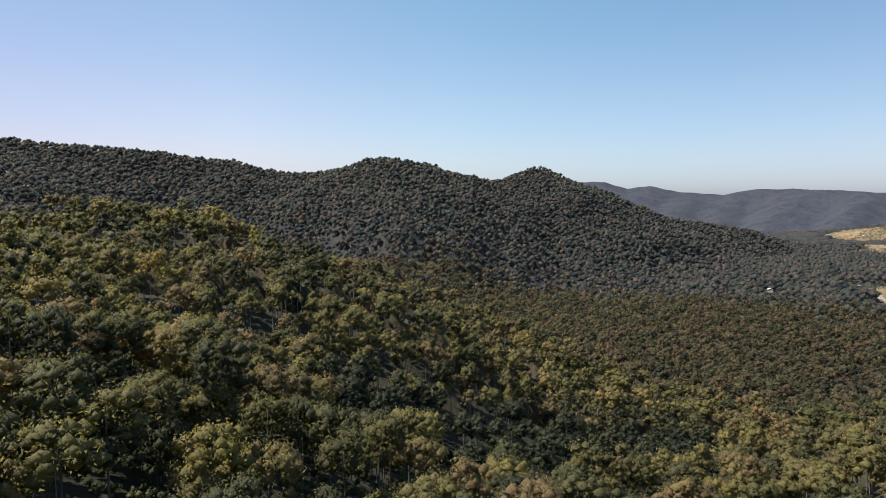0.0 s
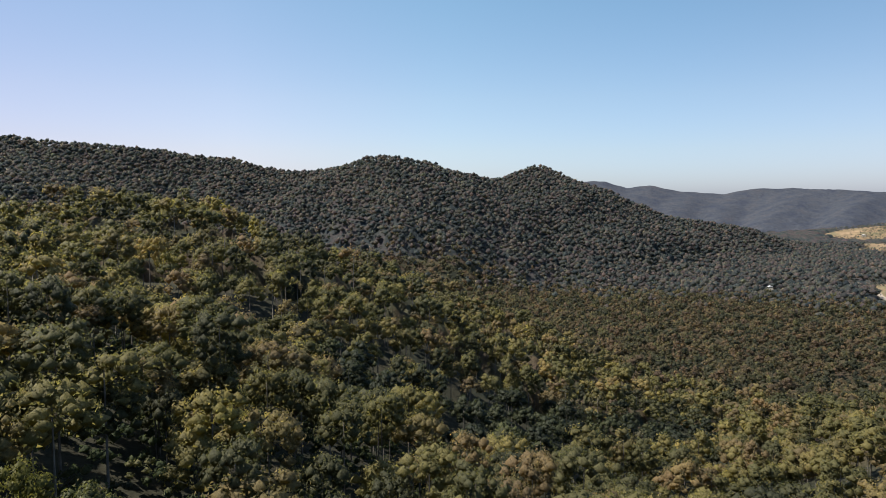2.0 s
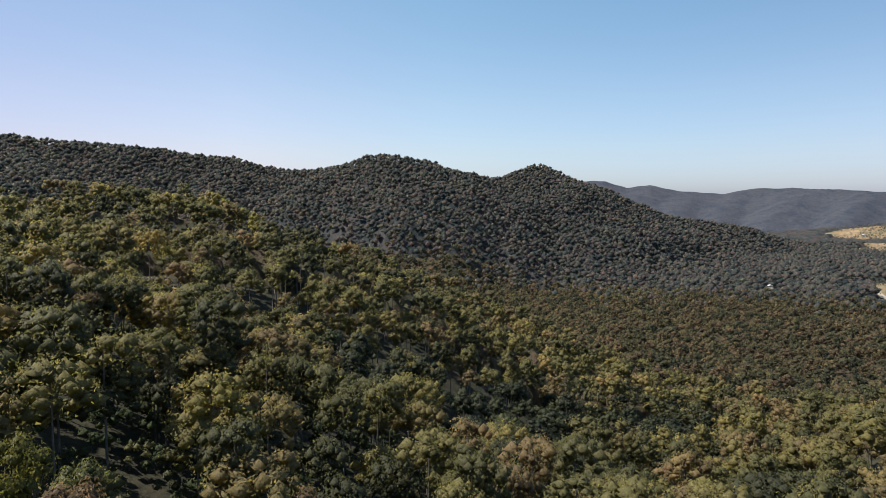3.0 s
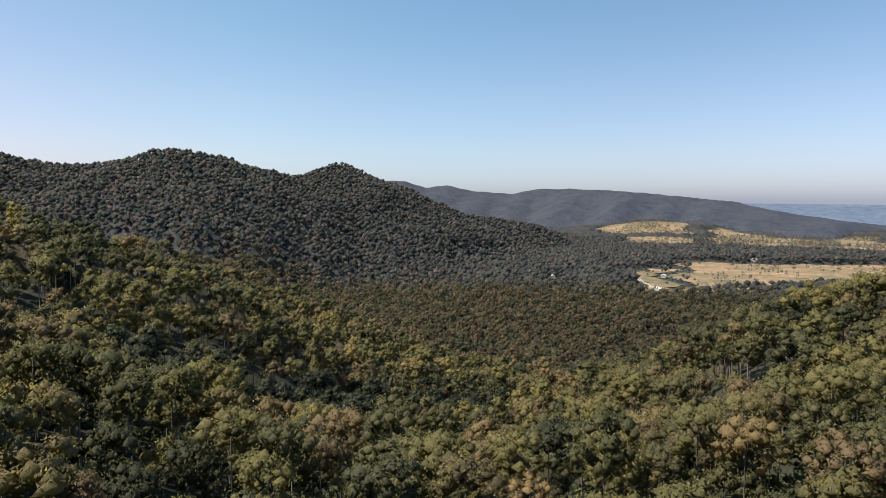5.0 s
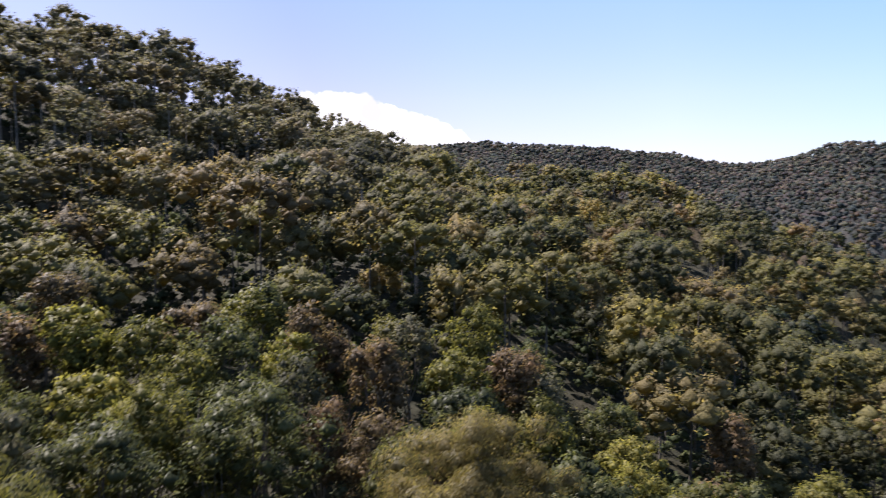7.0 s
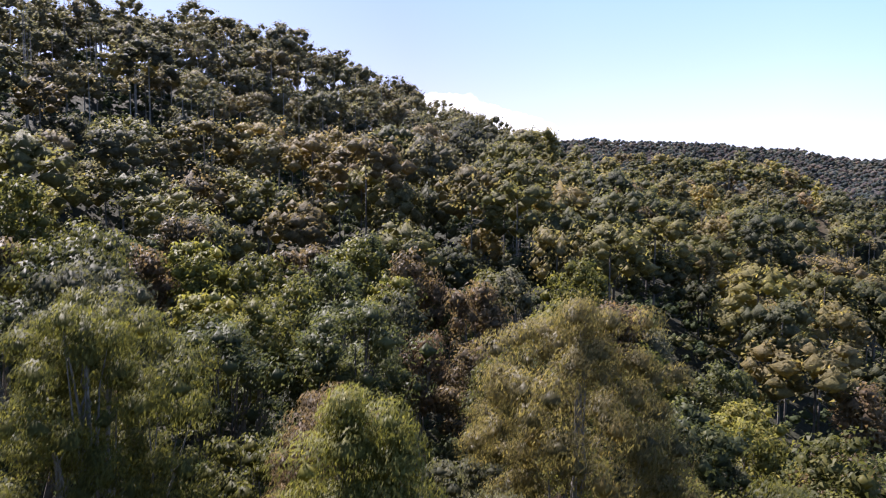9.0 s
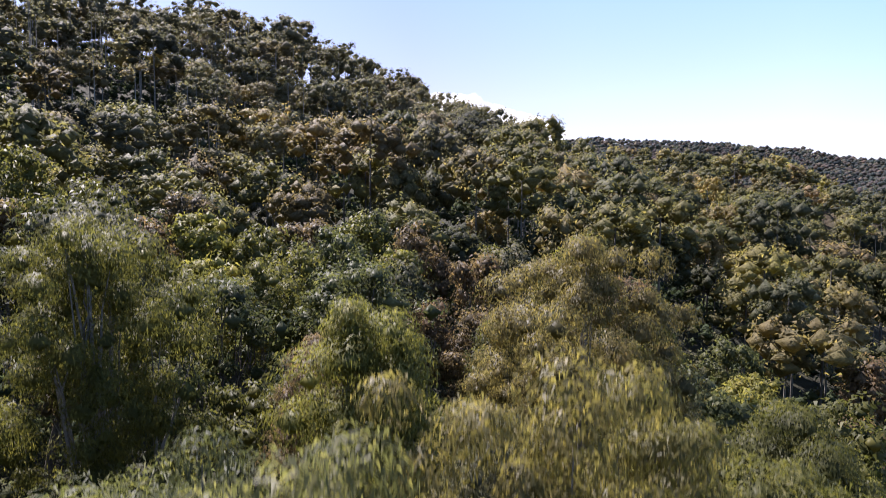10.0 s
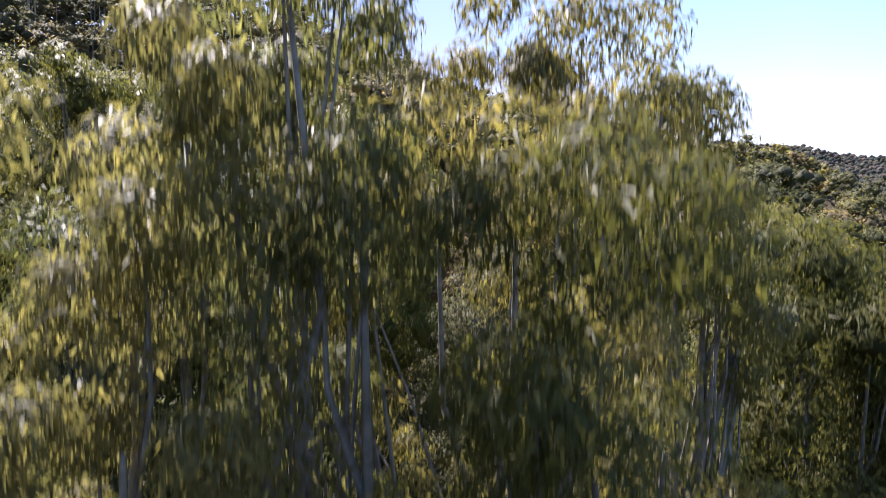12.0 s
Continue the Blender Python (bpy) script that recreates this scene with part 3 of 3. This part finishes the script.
def crown_roof(x, y, cell, radius, low, high, salt, lump=0.0, lump_size=1.9):
    """Height over the ground of the roof of a wood, and which kind of tree it is: the highest crown dome over each place, with lumps of foliage on it."""
    gx, gy = np.floor(x / cell).astype(int), np.floor(y / cell).astype(int)
    roof, tone = np.full(x.shape, low * 0.35), np.zeros(x.shape)
    for i in (-1, 0, 1):
        for j in (-1, 0, 1):
            s = hashed(gx + i, gy + j, salt)
            u = hashed(gx + i, gy + j, salt + 1)
            cx, cy = (gx + i + s[..., 0]) * cell, (gy + j + s[..., 1]) * cell
            ang = np.arctan2(y - cy, x - cx)
            wide = radius * (0.72 + 0.55 * s[..., 2]) * (1 + 0.2 * np.sin(3 * ang + 9 * s[..., 3]) + 0.12 * np.sin(5 * ang + 20 * s[..., 2]))
            d = np.hypot(x - cx, y - cy) / wide
            dome = low + (high - low) * s[..., 3] - (0.75 * radius + 2.0) * np.clip(d, 0, 1.3) ** 2.3
            tone = np.where(dome > roof, u[..., 0], tone)
            roof = np.maximum(roof, dome)
    if lump:
        gx, gy = np.floor(x / lump_size).astype(int), np.floor(y / lump_size).astype(int)
        best = np.full(x.shape, -1.0)
        for i in (-1, 0, 1):
            for j in (-1, 0, 1):
                s = hashed(gx + i, gy + j, salt + 2)
                d = np.hypot(x - (gx + i + s[..., 0]) * lump_size, y - (gy + j + s[..., 1]) * lump_size) / (lump_size * (0.5 + 0.4 * s[..., 2]))
                best = np.maximum(best, 0.4 + 0.6 * s[..., 3] - d * d)
        roof = roof + lump * np.clip(best, -0.8, 1.0)
    return roof, tone


def canopy(name, region, dr, da, shape, leaf, label, category="forest"):
    """A closed wood as one object: the lumpy roof of its crowns."""
    r0, r1, a0, a1 = region
    rng = np.random.default_rng(int(r0) + 77)
    rr, aa = np.meshgrid(np.arange(r0, r1, dr), np.radians(np.arange(a0, a1, da)), indexing="ij")
    jit = rng.uniform(-0.3, 0.3, (2, *rr.shape))
    rr, aa = rr + jit[0] * dr, aa + jit[1] * math.radians(da)
    x, y = rr * np.sin(aa), rr * np.cos(aa)
    roof, tone = crown_roof(x, y, *shape)
    bare = open_land(x, y)
    for sx, sy, reach in SCRUB:
        roof = np.where(np.hypot(x - sx, y - sy) < reach, roof * 0.16, roof)
    roof = np.where(bare, -3.0, roof)
    roof[0] = roof[-1] = -2.0
    f = sheet(*x.shape)
    f = f[(rr < crest_edge(np.degrees(aa))).ravel()[f].all(1) & ~bare.ravel()[f].all(1)][:, ::-1]
    used, f = np.unique(f, return_inverse=True)
    v = np.stack([x, y, land(x, y) + roof], -1).reshape(-1, 3)[used]
    f = f.reshape(-1, 4)
    tris = np.concatenate([f[:, [0, 1, 2]], f[:, [0, 2, 3]]])
    # normals of the roof
    n = np.zeros_like(v)
    fn = np.cross(v[tris[:, 1]] - v[tris[:, 0]], v[tris[:, 2]] - v[tris[:, 0]])
    for axis in range(3):
        n[:, axis] = sum(np.bincount(tris[:, k], fn[:, axis], len(v)) for k in range(3))
    n = unit(n)
    tone = tone.ravel()[used]
    each = np.full(len(v), 0.5)
    ob = new(name, mesh_of(name, v, tris, [leaf], normals=n, tone=tone, spray=each))
    return tagged(ob, label, category, kind="stuff")


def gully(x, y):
    """1 along the gully, where dark green trees are coloured darker still for its shade."""
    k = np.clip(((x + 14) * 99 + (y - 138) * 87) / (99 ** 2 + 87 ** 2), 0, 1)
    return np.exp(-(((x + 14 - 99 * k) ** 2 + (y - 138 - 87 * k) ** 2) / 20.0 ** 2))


def stand_mesh(name, spots, bases, templates, rng, leaf, bark, tall=(0.68, 1.22)):
    """A wood joined into one mesh: every tree a turned and scaled template of leafy clumps and a thin trunk."""
    vs, ns, fs, mats, tones, each, count = [], [], [], [], [], [], 0
    pick = rng.integers(0, len(templates), len(spots))
    turn = rng.uniform(0, 2 * math.pi, len(spots))
    size = rng.uniform(*tall, len(spots))
    wide = size * rng.uniform(0.85, 1.2, len(spots))
    for k, (shape, faces, normal, index, vary) in enumerate(templates):
        who = np.nonzero(pick == k)[0]
        if not len(who):
            continue
        c, s = np.cos(turn[who])[:, None], np.sin(turn[who])[:, None]
        x = (c * shape[None, :, 0] - s * shape[None, :, 1]) * wide[who][:, None] + spots[who, 0][:, None]
        y = (s * shape[None, :, 0] + c * shape[None, :, 1]) * wide[who][:, None] + spots[who, 1][:, None]
        z = shape[None, :, 2] * size[who][:, None] + bases[who][:, None]
        vs.append(np.stack([x, y, z], -1).reshape(-1, 3))
        nx = c * normal[None, :, 0] - s * normal[None, :, 1]
        ny = s * normal[None, :, 0] + c * normal[None, :, 1]
        ns.append(np.stack([nx, ny, np.broadcast_to(normal[None, :, 2], nx.shape)], -1).reshape(-1, 3))
        fs.append((faces[None] + (count + np.arange(len(who)) * len(shape))[:, None, None]).reshape(-1, 3))
        count += len(who) * len(shape)
        mats.append(np.tile(index, len(who)))
        each.append((vary[None] + rng.uniform(size=(len(who), 1))).ravel() % 1.0)
        tones.append(np.repeat(rng.uniform(size=len(who)), len(shape)))
    return new(name, mesh_of(name, np.concatenate(vs), np.concatenate(fs), [leaf, bark], np.concatenate(mats), normals=np.concatenate(ns), tone=np.concatenate(tones), spray=np.concatenate(each)))


def stand_template(seed, tall, radius, depth, clumps, per, clump, length, width, droop, trunk=True, thin=-1.1, core=0.62):
    rng = np.random.default_rng(seed)
    centres = clump_centres(rng, clumps, radius - clump * 0.6, depth - clump * 0.4, thin=thin) + np.array([0, 0, tall - depth])
    v, f, nrm = foliage(rng, centres, per, clump, length, width, droop, core)
    vary = np.concatenate([np.repeat(rng.uniform(size=clumps * per), 3), np.repeat(rng.uniform(size=len(v) // 6), 6)])[:len(v)]
    vary[clumps * per * 3:] = 0.3
    index = np.zeros(len(f), int)
    if trunk:
        r, h = 0.17, tall - depth * 0.5
        a = np.array([0, 2.1, 4.2])
        ring = np.stack([np.cos(a), np.sin(a), 0 * a], -1)
        posts = np.concatenate([ring * r + [0, 0, -0.5], ring * r * 0.4 + [0, 0, h]])
        sides = np.array([(0, 1, 4), (0, 4, 3), (1, 2, 5), (1, 5, 4), (2, 0, 3), (2, 3, 5)])
        f = np.concatenate([f, sides + len(v)])
        v = np.concatenate([v, posts])
        nrm = np.concatenate([nrm, np.concatenate([ring, ring])])
        index = np.concatenate([index, np.ones(6, int)])
        vary = np.concatenate([vary, np.full(6, 0.5)])
    return v, f, nrm, index, vary


WOOD_BARK = rough_material("weathered_bark", (0.09, 0.08, 0.07), (0.22, 0.2, 0.175), 0.15)
PALE_BARK = rough_material("pale_smooth_bark", (0.15, 0.14, 0.125), (0.28, 0.26, 0.23), 0.3)
UNDER = leaf_material("undergrowth_leaves", [(0.0540, 0.0720, 0.0422), (0.0900, 0.1080, 0.0576), (0.1350, 0.1260, 0.0806)], patch=True, grain=3.0, gloss=0.08, rough=0.7)
VALLEY = leaf_material("valley_leaves", [(0.0548, 0.0606, 0.0456), (0.0869, 0.0901, 0.0624), (0.1195, 0.1149, 0.0720), (0.1482, 0.1180, 0.0783), (0.1613, 0.1180, 0.0863), (0.1385, 0.1398, 0.0750)], patch=True, gloss=0.12, rough=0.65, thin=0.62, grain=0.7)


def open_land(x, y):
    hit = np.zeros(np.shape(x), bool)
    for poly in PADDOCKS:
        wob = 16 * np.sin(x / 60 + y / 45)
        hit |= inside(poly, x + wob, y - wob)
    for sx, sy, reach in SCRUB:
        hit |= np.hypot(x - sx, y - sy) < reach * 0.8
    return hit


def crest_edge(a):
    """How far out the woods are built for each bearing: a little past the crest lines."""
    return np.interp(a, [-50, -30, -20, -12, -5, 0, 5, 8, 12, 20, 28, 62], [1450, 1590, 1620, 1550, 1400, 1480, 1590, 1630, 1710, 1860, 3300, 3300])


def build_woods():
    rng = np.random.default_rng(11)
    for name, r0, clumps, per, clump, spray, gap, label in (
            ("near_shrubs", 4.0, 7, 26, 0.8, 0.28, 3.1, "dark green shrubs and saplings under the nearest trees"),
            ("shrubs", NEAR_EDGE, 5, 15, 0.95, 0.42, 3.8, "dark shrubs and young trees under the eucalyptus forest")):
        shapes = [stand_template(840 + i, t, 2.3, t * 0.45, clumps, per, clump, spray, spray * 0.75, 0.2, False) for i, t in enumerate((4.0, 5.5, 3.2, 6.5, 4.8))]

        def low(x, y):
            r, a = np.hypot(x, y), bearing(x, y)
            return (r >= r0) & (r < (NEAR_EDGE if r0 < NEAR_EDGE else np.where(a < -36, 215, 155))) & (a > -92) & (a < 57)
        s = scatter(rng, gap, -215, 155, -80, 215, low)
        ob = stand_mesh(name, s, land(s[:, 0], s[:, 1]), shapes, rng, UNDER, WOOD_BARK, (0.7, 1.3))
        tagged(ob, label, "undergrowth", kind="stuff")

    def band(r0, r1, a0, a1, blur=0.0):
        def keep(x, y):
            r, a = np.hypot(x, y), bearing(x, y)
            r = np.where((a < -34) & (r > 100) & (r < 200), r - 70 * np.clip((-34 - a) / 6, 0, 1) * np.clip((r - 100) / 20, 0, 1), r) if r0 < 200 else r
            q = r + rng.normal(size=r.shape) * blur
            return (q >= r0) & (q < r1) & (a > a0) & (a < a1) & (r < crest_edge(a)) & ~open_land(x, y) & (r > 40)
        return keep

    sizes = [(17, 4.4, 3.6), (19, 4.0, 4.4), (15.5, 4.8, 3.4), (17.5, 4.3, 4.0), (13, 3.6, 3.2), (18.5, 4.7, 3.6), (16, 3.7, 4.2), (11.5, 4.0, 3.0)]
    for name, r0, r1, a0, a1, gap, clumps, per, clump, spray, label in (
            ("slope_trees", NEAR_EDGE, 122, -90, 57, 6.9, 36, 28, 1.4, 0.34, "crowded eucalyptus trees with clumpy olive, yellow-green and brownish crowns"),
            ("spur_trees", 122, 218, -86, 57, 7.0, 24, 17, 1.55, 0.52, "eucalyptus trees with rounded olive and brownish crowns on the spur"),
            ("far_slope_trees", 218, 345, -44, 57, 7.1, 12, 9, 1.75, 0.85, "olive eucalyptus trees on the far side of the spur")):
        shapes = [stand_template(700 + i, t, r, d, clumps, per, clump, spray, spray * 0.75, 0.3, r0 < 200) for i, (t, r, d) in enumerate(sizes)]
        s = scatter(rng, gap, -345, 345, -80, 345, band(r0, r1, a0, a1))
        shaded = gully(s[:, 0], s[:, 1]) > rng.uniform(0.25, 0.6, len(s))
        if shaded.any():
            ob = stand_mesh("gully_trees", s[shaded], land(s[shaded, 0], s[shaded, 1]), shapes, rng, GULLY_SHADE, WOOD_BARK, (0.7, 1.0))
            tagged(ob, "dark green broad-crowned trees along the gully, leaves further darkened for its shade", "trees", kind="stuff")
            s = s[~shaded]
        # the left ridge takes the leaves whose colour is paled for haze
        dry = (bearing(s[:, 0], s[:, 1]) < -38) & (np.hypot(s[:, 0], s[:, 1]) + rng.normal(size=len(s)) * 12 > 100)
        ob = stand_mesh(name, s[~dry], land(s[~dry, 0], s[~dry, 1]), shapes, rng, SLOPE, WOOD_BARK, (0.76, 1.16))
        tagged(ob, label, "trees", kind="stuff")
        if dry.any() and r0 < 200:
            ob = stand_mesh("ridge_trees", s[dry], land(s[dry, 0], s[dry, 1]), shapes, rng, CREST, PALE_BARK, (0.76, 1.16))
            tagged(ob, "ridge eucalyptus trees with pale trunks, leaves paled to grey-olive for haze", "trees", kind="stuff")
    for name, r0, r1, gap, clumps, per, clump, spray, leaf, label in (
            ("valley_trees", 345, 640, 8.0, 6, 10, 2.2, 1.4, VALLEY, "grey-green eucalyptus woodland filling the valley floor"),
            ("far_valley_trees", 640, 950, 8.0, 3, 8, 2.9, 2.0, VALLEY, "grey-green eucalyptus woodland across the valley"),
            ("hill_trees", 950, 2150, 7.2, 1, 14, 4.5, 2.6, HILL, "eucalyptus forest covering the far hills, leaves tinted blue-grey for haze")):
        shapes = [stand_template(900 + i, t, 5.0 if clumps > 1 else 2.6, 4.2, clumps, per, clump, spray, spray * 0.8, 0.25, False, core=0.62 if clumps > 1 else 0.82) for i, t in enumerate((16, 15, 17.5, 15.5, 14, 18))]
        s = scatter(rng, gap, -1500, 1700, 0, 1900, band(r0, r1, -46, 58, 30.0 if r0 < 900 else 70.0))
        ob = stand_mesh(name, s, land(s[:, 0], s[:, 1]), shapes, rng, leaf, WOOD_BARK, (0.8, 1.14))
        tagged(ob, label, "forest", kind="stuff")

    # the lower storeys that close the gaps between the far crowns; roof shape: cell, crown radius, lowest and highest top, seed, lumps and their size
    canopy("valley_understorey", (222, 940, -62, 62), 5.5, 0.5, (6.8, 5.0, 5.0, 9.5, 60, 0.9, 3.0), VALLEY, "young trees between the eucalyptus crowns of the valley floor", "undergrowth")
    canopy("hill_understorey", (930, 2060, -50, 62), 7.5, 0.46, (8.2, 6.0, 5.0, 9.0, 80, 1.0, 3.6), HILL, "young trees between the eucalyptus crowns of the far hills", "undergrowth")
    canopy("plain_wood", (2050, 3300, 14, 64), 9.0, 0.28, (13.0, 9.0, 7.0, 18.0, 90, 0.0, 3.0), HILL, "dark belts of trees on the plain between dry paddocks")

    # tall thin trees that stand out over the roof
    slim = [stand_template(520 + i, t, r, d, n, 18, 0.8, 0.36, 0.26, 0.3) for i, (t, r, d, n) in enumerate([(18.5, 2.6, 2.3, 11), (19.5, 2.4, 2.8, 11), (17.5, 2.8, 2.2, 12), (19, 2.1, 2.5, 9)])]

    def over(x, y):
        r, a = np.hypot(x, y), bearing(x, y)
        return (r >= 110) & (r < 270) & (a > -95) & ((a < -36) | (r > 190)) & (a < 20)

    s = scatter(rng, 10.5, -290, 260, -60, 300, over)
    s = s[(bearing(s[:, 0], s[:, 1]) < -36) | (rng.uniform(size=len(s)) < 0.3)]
    # same haze-paled leaf colour as on the ridge
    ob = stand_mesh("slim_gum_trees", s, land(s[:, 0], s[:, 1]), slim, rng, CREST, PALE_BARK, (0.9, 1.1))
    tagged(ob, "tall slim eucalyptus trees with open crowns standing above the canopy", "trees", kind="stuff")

    # loose trees in the open paddocks
    far = [stand_template(580 + i, t, r, d, n, 5, 2.4, 2.1, 1.8, 0.2, True, -2.0, 0) for i, (t, r, d, n) in enumerate([(13, 4.6, 5.0, 4), (14, 4.2, 5.4, 4), (12, 5.0, 4.8, 4), (13, 4.4, 5.2, 4)])]
    loose = []
    for poly, share in zip(PADDOCKS, (0.14, 0.5, 1.1, 0.8, 1.1)):
        xs, ys = [q[0] for q in poly], [q[1] for q in poly]
        p = scatter(rng, 12.0, min(xs), max(xs), min(ys), max(ys), lambda x, y: inside(poly, x, y))
        patchy = 0.5 + 0.5 * ripple(p[:, 0] * 0.9, p[:, 1] * 0.9)
        loose.append(p[rng.uniform(size=len(p)) < share * 2.2 * np.clip(patchy, 0, 1) ** 2])
    s = np.concatenate(loose)
    ob = stand_mesh("paddock_trees", s, land(s[:, 0], s[:, 1]) + 0.6, far, rng, HILL, WOOD_BARK, (0.55, 1.25))
    tagged(ob, "scattered dark trees standing in the dry paddocks", "trees", kind="stuff")


build_woods()

# ------------------------------------------------------------------ valley houses


def box(bm, sx, sy, sz, at=(0, 0, 0)):
    r = bmesh.ops.create_cube(bm, size=1.0)
    bmesh.ops.scale(bm, vec=(sx, sy, sz), verts=r["verts"])
    bmesh.ops.translate(bm, vec=at, verts=r["verts"])
    return r["verts"]


def bm_part(name, bm, mat, parent, label=""):
    me = bpy.data.meshes.new(name)
    bm.to_mesh(me)
    bm.free()
    me.materials.append(mat)
    return part(name, me, parent, label)


def farm_building(x, y, long, deep, high, turn, label):
    thing = new("farm_building")
    bm = bmesh.new()
    box(bm, long, deep, high, (0, 0, high / 2))
    bm_part("wall", bm, WALL, thing)
    bm = bmesh.new()
    over = 0.6
    v = [bm.verts.new(p) for p in [(sx * (long / 2 + over), sy * (deep / 2 + over) * k, high + 0.02 + (0 if k else deep * 0.22) + t) for t in (0.0, 0.25) for sx in (-1, 1) for sy, k in ((-1, 1), (1, 0), (1, 1))]]
    for a, b, c, d in ((0, 1, 4, 3), (1, 2, 5, 4), (6, 9, 10, 7), (7, 10, 11, 8), (0, 3, 9, 6), (2, 8, 11, 5)):
        bm.faces.new((v[a], v[b], v[c], v[d]))
    for q in ((0, 6, 7, 1), (1, 7, 8, 2), (3, 4, 10, 9), (4, 5, 11, 10)):
        bm.faces.new([v[i] for i in q])
    bmesh.ops.recalc_face_normals(bm, faces=bm.faces)
    bm_part("roof", bm, ROOF, thing, "pale metal roof")
    for k in (-0.3, 0.0, 0.3):
        bm = bmesh.new()
        box(bm, 1.4, 0.12, 1.2, (k * long, -deep / 2 - 0.03, high * 0.55))
        bm_part("window", bm, GLASS_DARK, thing)
    thing.matrix_basis = pose(x, y, float(land(x, y)) + 1.0, 0, 0, turn)
    return tagged(thing, label, "farm building", "farm buildings in the valley")


farm_building(502, 991, 17, 9, 4, 60, "white-roofed shed among trees in the valley")
farm_building(690, 950, 15, 8, 4, 50, "small farmhouse with a white metal roof beside a paddock")
farm_building(575, 800, 18, 9, 4, 75, "pale farm shed at the forest edge")
farm_building(1337, 2067, 26, 11, 5, 60, "farmhouse with pale roof on the pasture knoll")
farm_building(1045, 1130, 28, 12, 5, 40, "large pale farm shed behind paddock trees")
farm_building(1420, 1325, 30, 12, 5, 30, "white farm buildings on the open valley floor")


def ribbon(name, line, width, mat, label):
    p = np.array(line, float)
    along = np.concatenate([[0], np.cumsum(np.hypot(*np.diff(p, axis=0).T))])
    s = np.arange(0, along[-1], 6.0)
    x, y = np.interp(s, along, p[:, 0]), np.interp(s, along, p[:, 1])
    dx, dy = np.gradient(x), np.gradient(y)
    n = np.hypot(dx, dy)
    w = width * (1 + 0.25 * np.sin(s / 11)) / 2
    rows = [np.stack([x + k * w * dy / n, y - k * w * dx / n], -1) for k in (-1, 0, 1)]
    v = np.stack(rows, 1)
    z = land(v[..., 0], v[..., 1]) + 1.6
    ob = new(name, mesh_of(name, np.concatenate([v, z[..., None]], -1).reshape(-1, 3), sheet(len(s), 3), [mat], smooth=True))
    tagged(ob, label, "road", kind="structure")


ribbon("road", [(655, 1133), (690, 1130), (680, 1060), (640, 960), (585, 830)], 9.0, TRACK, "pale gravel farm track through the trees")
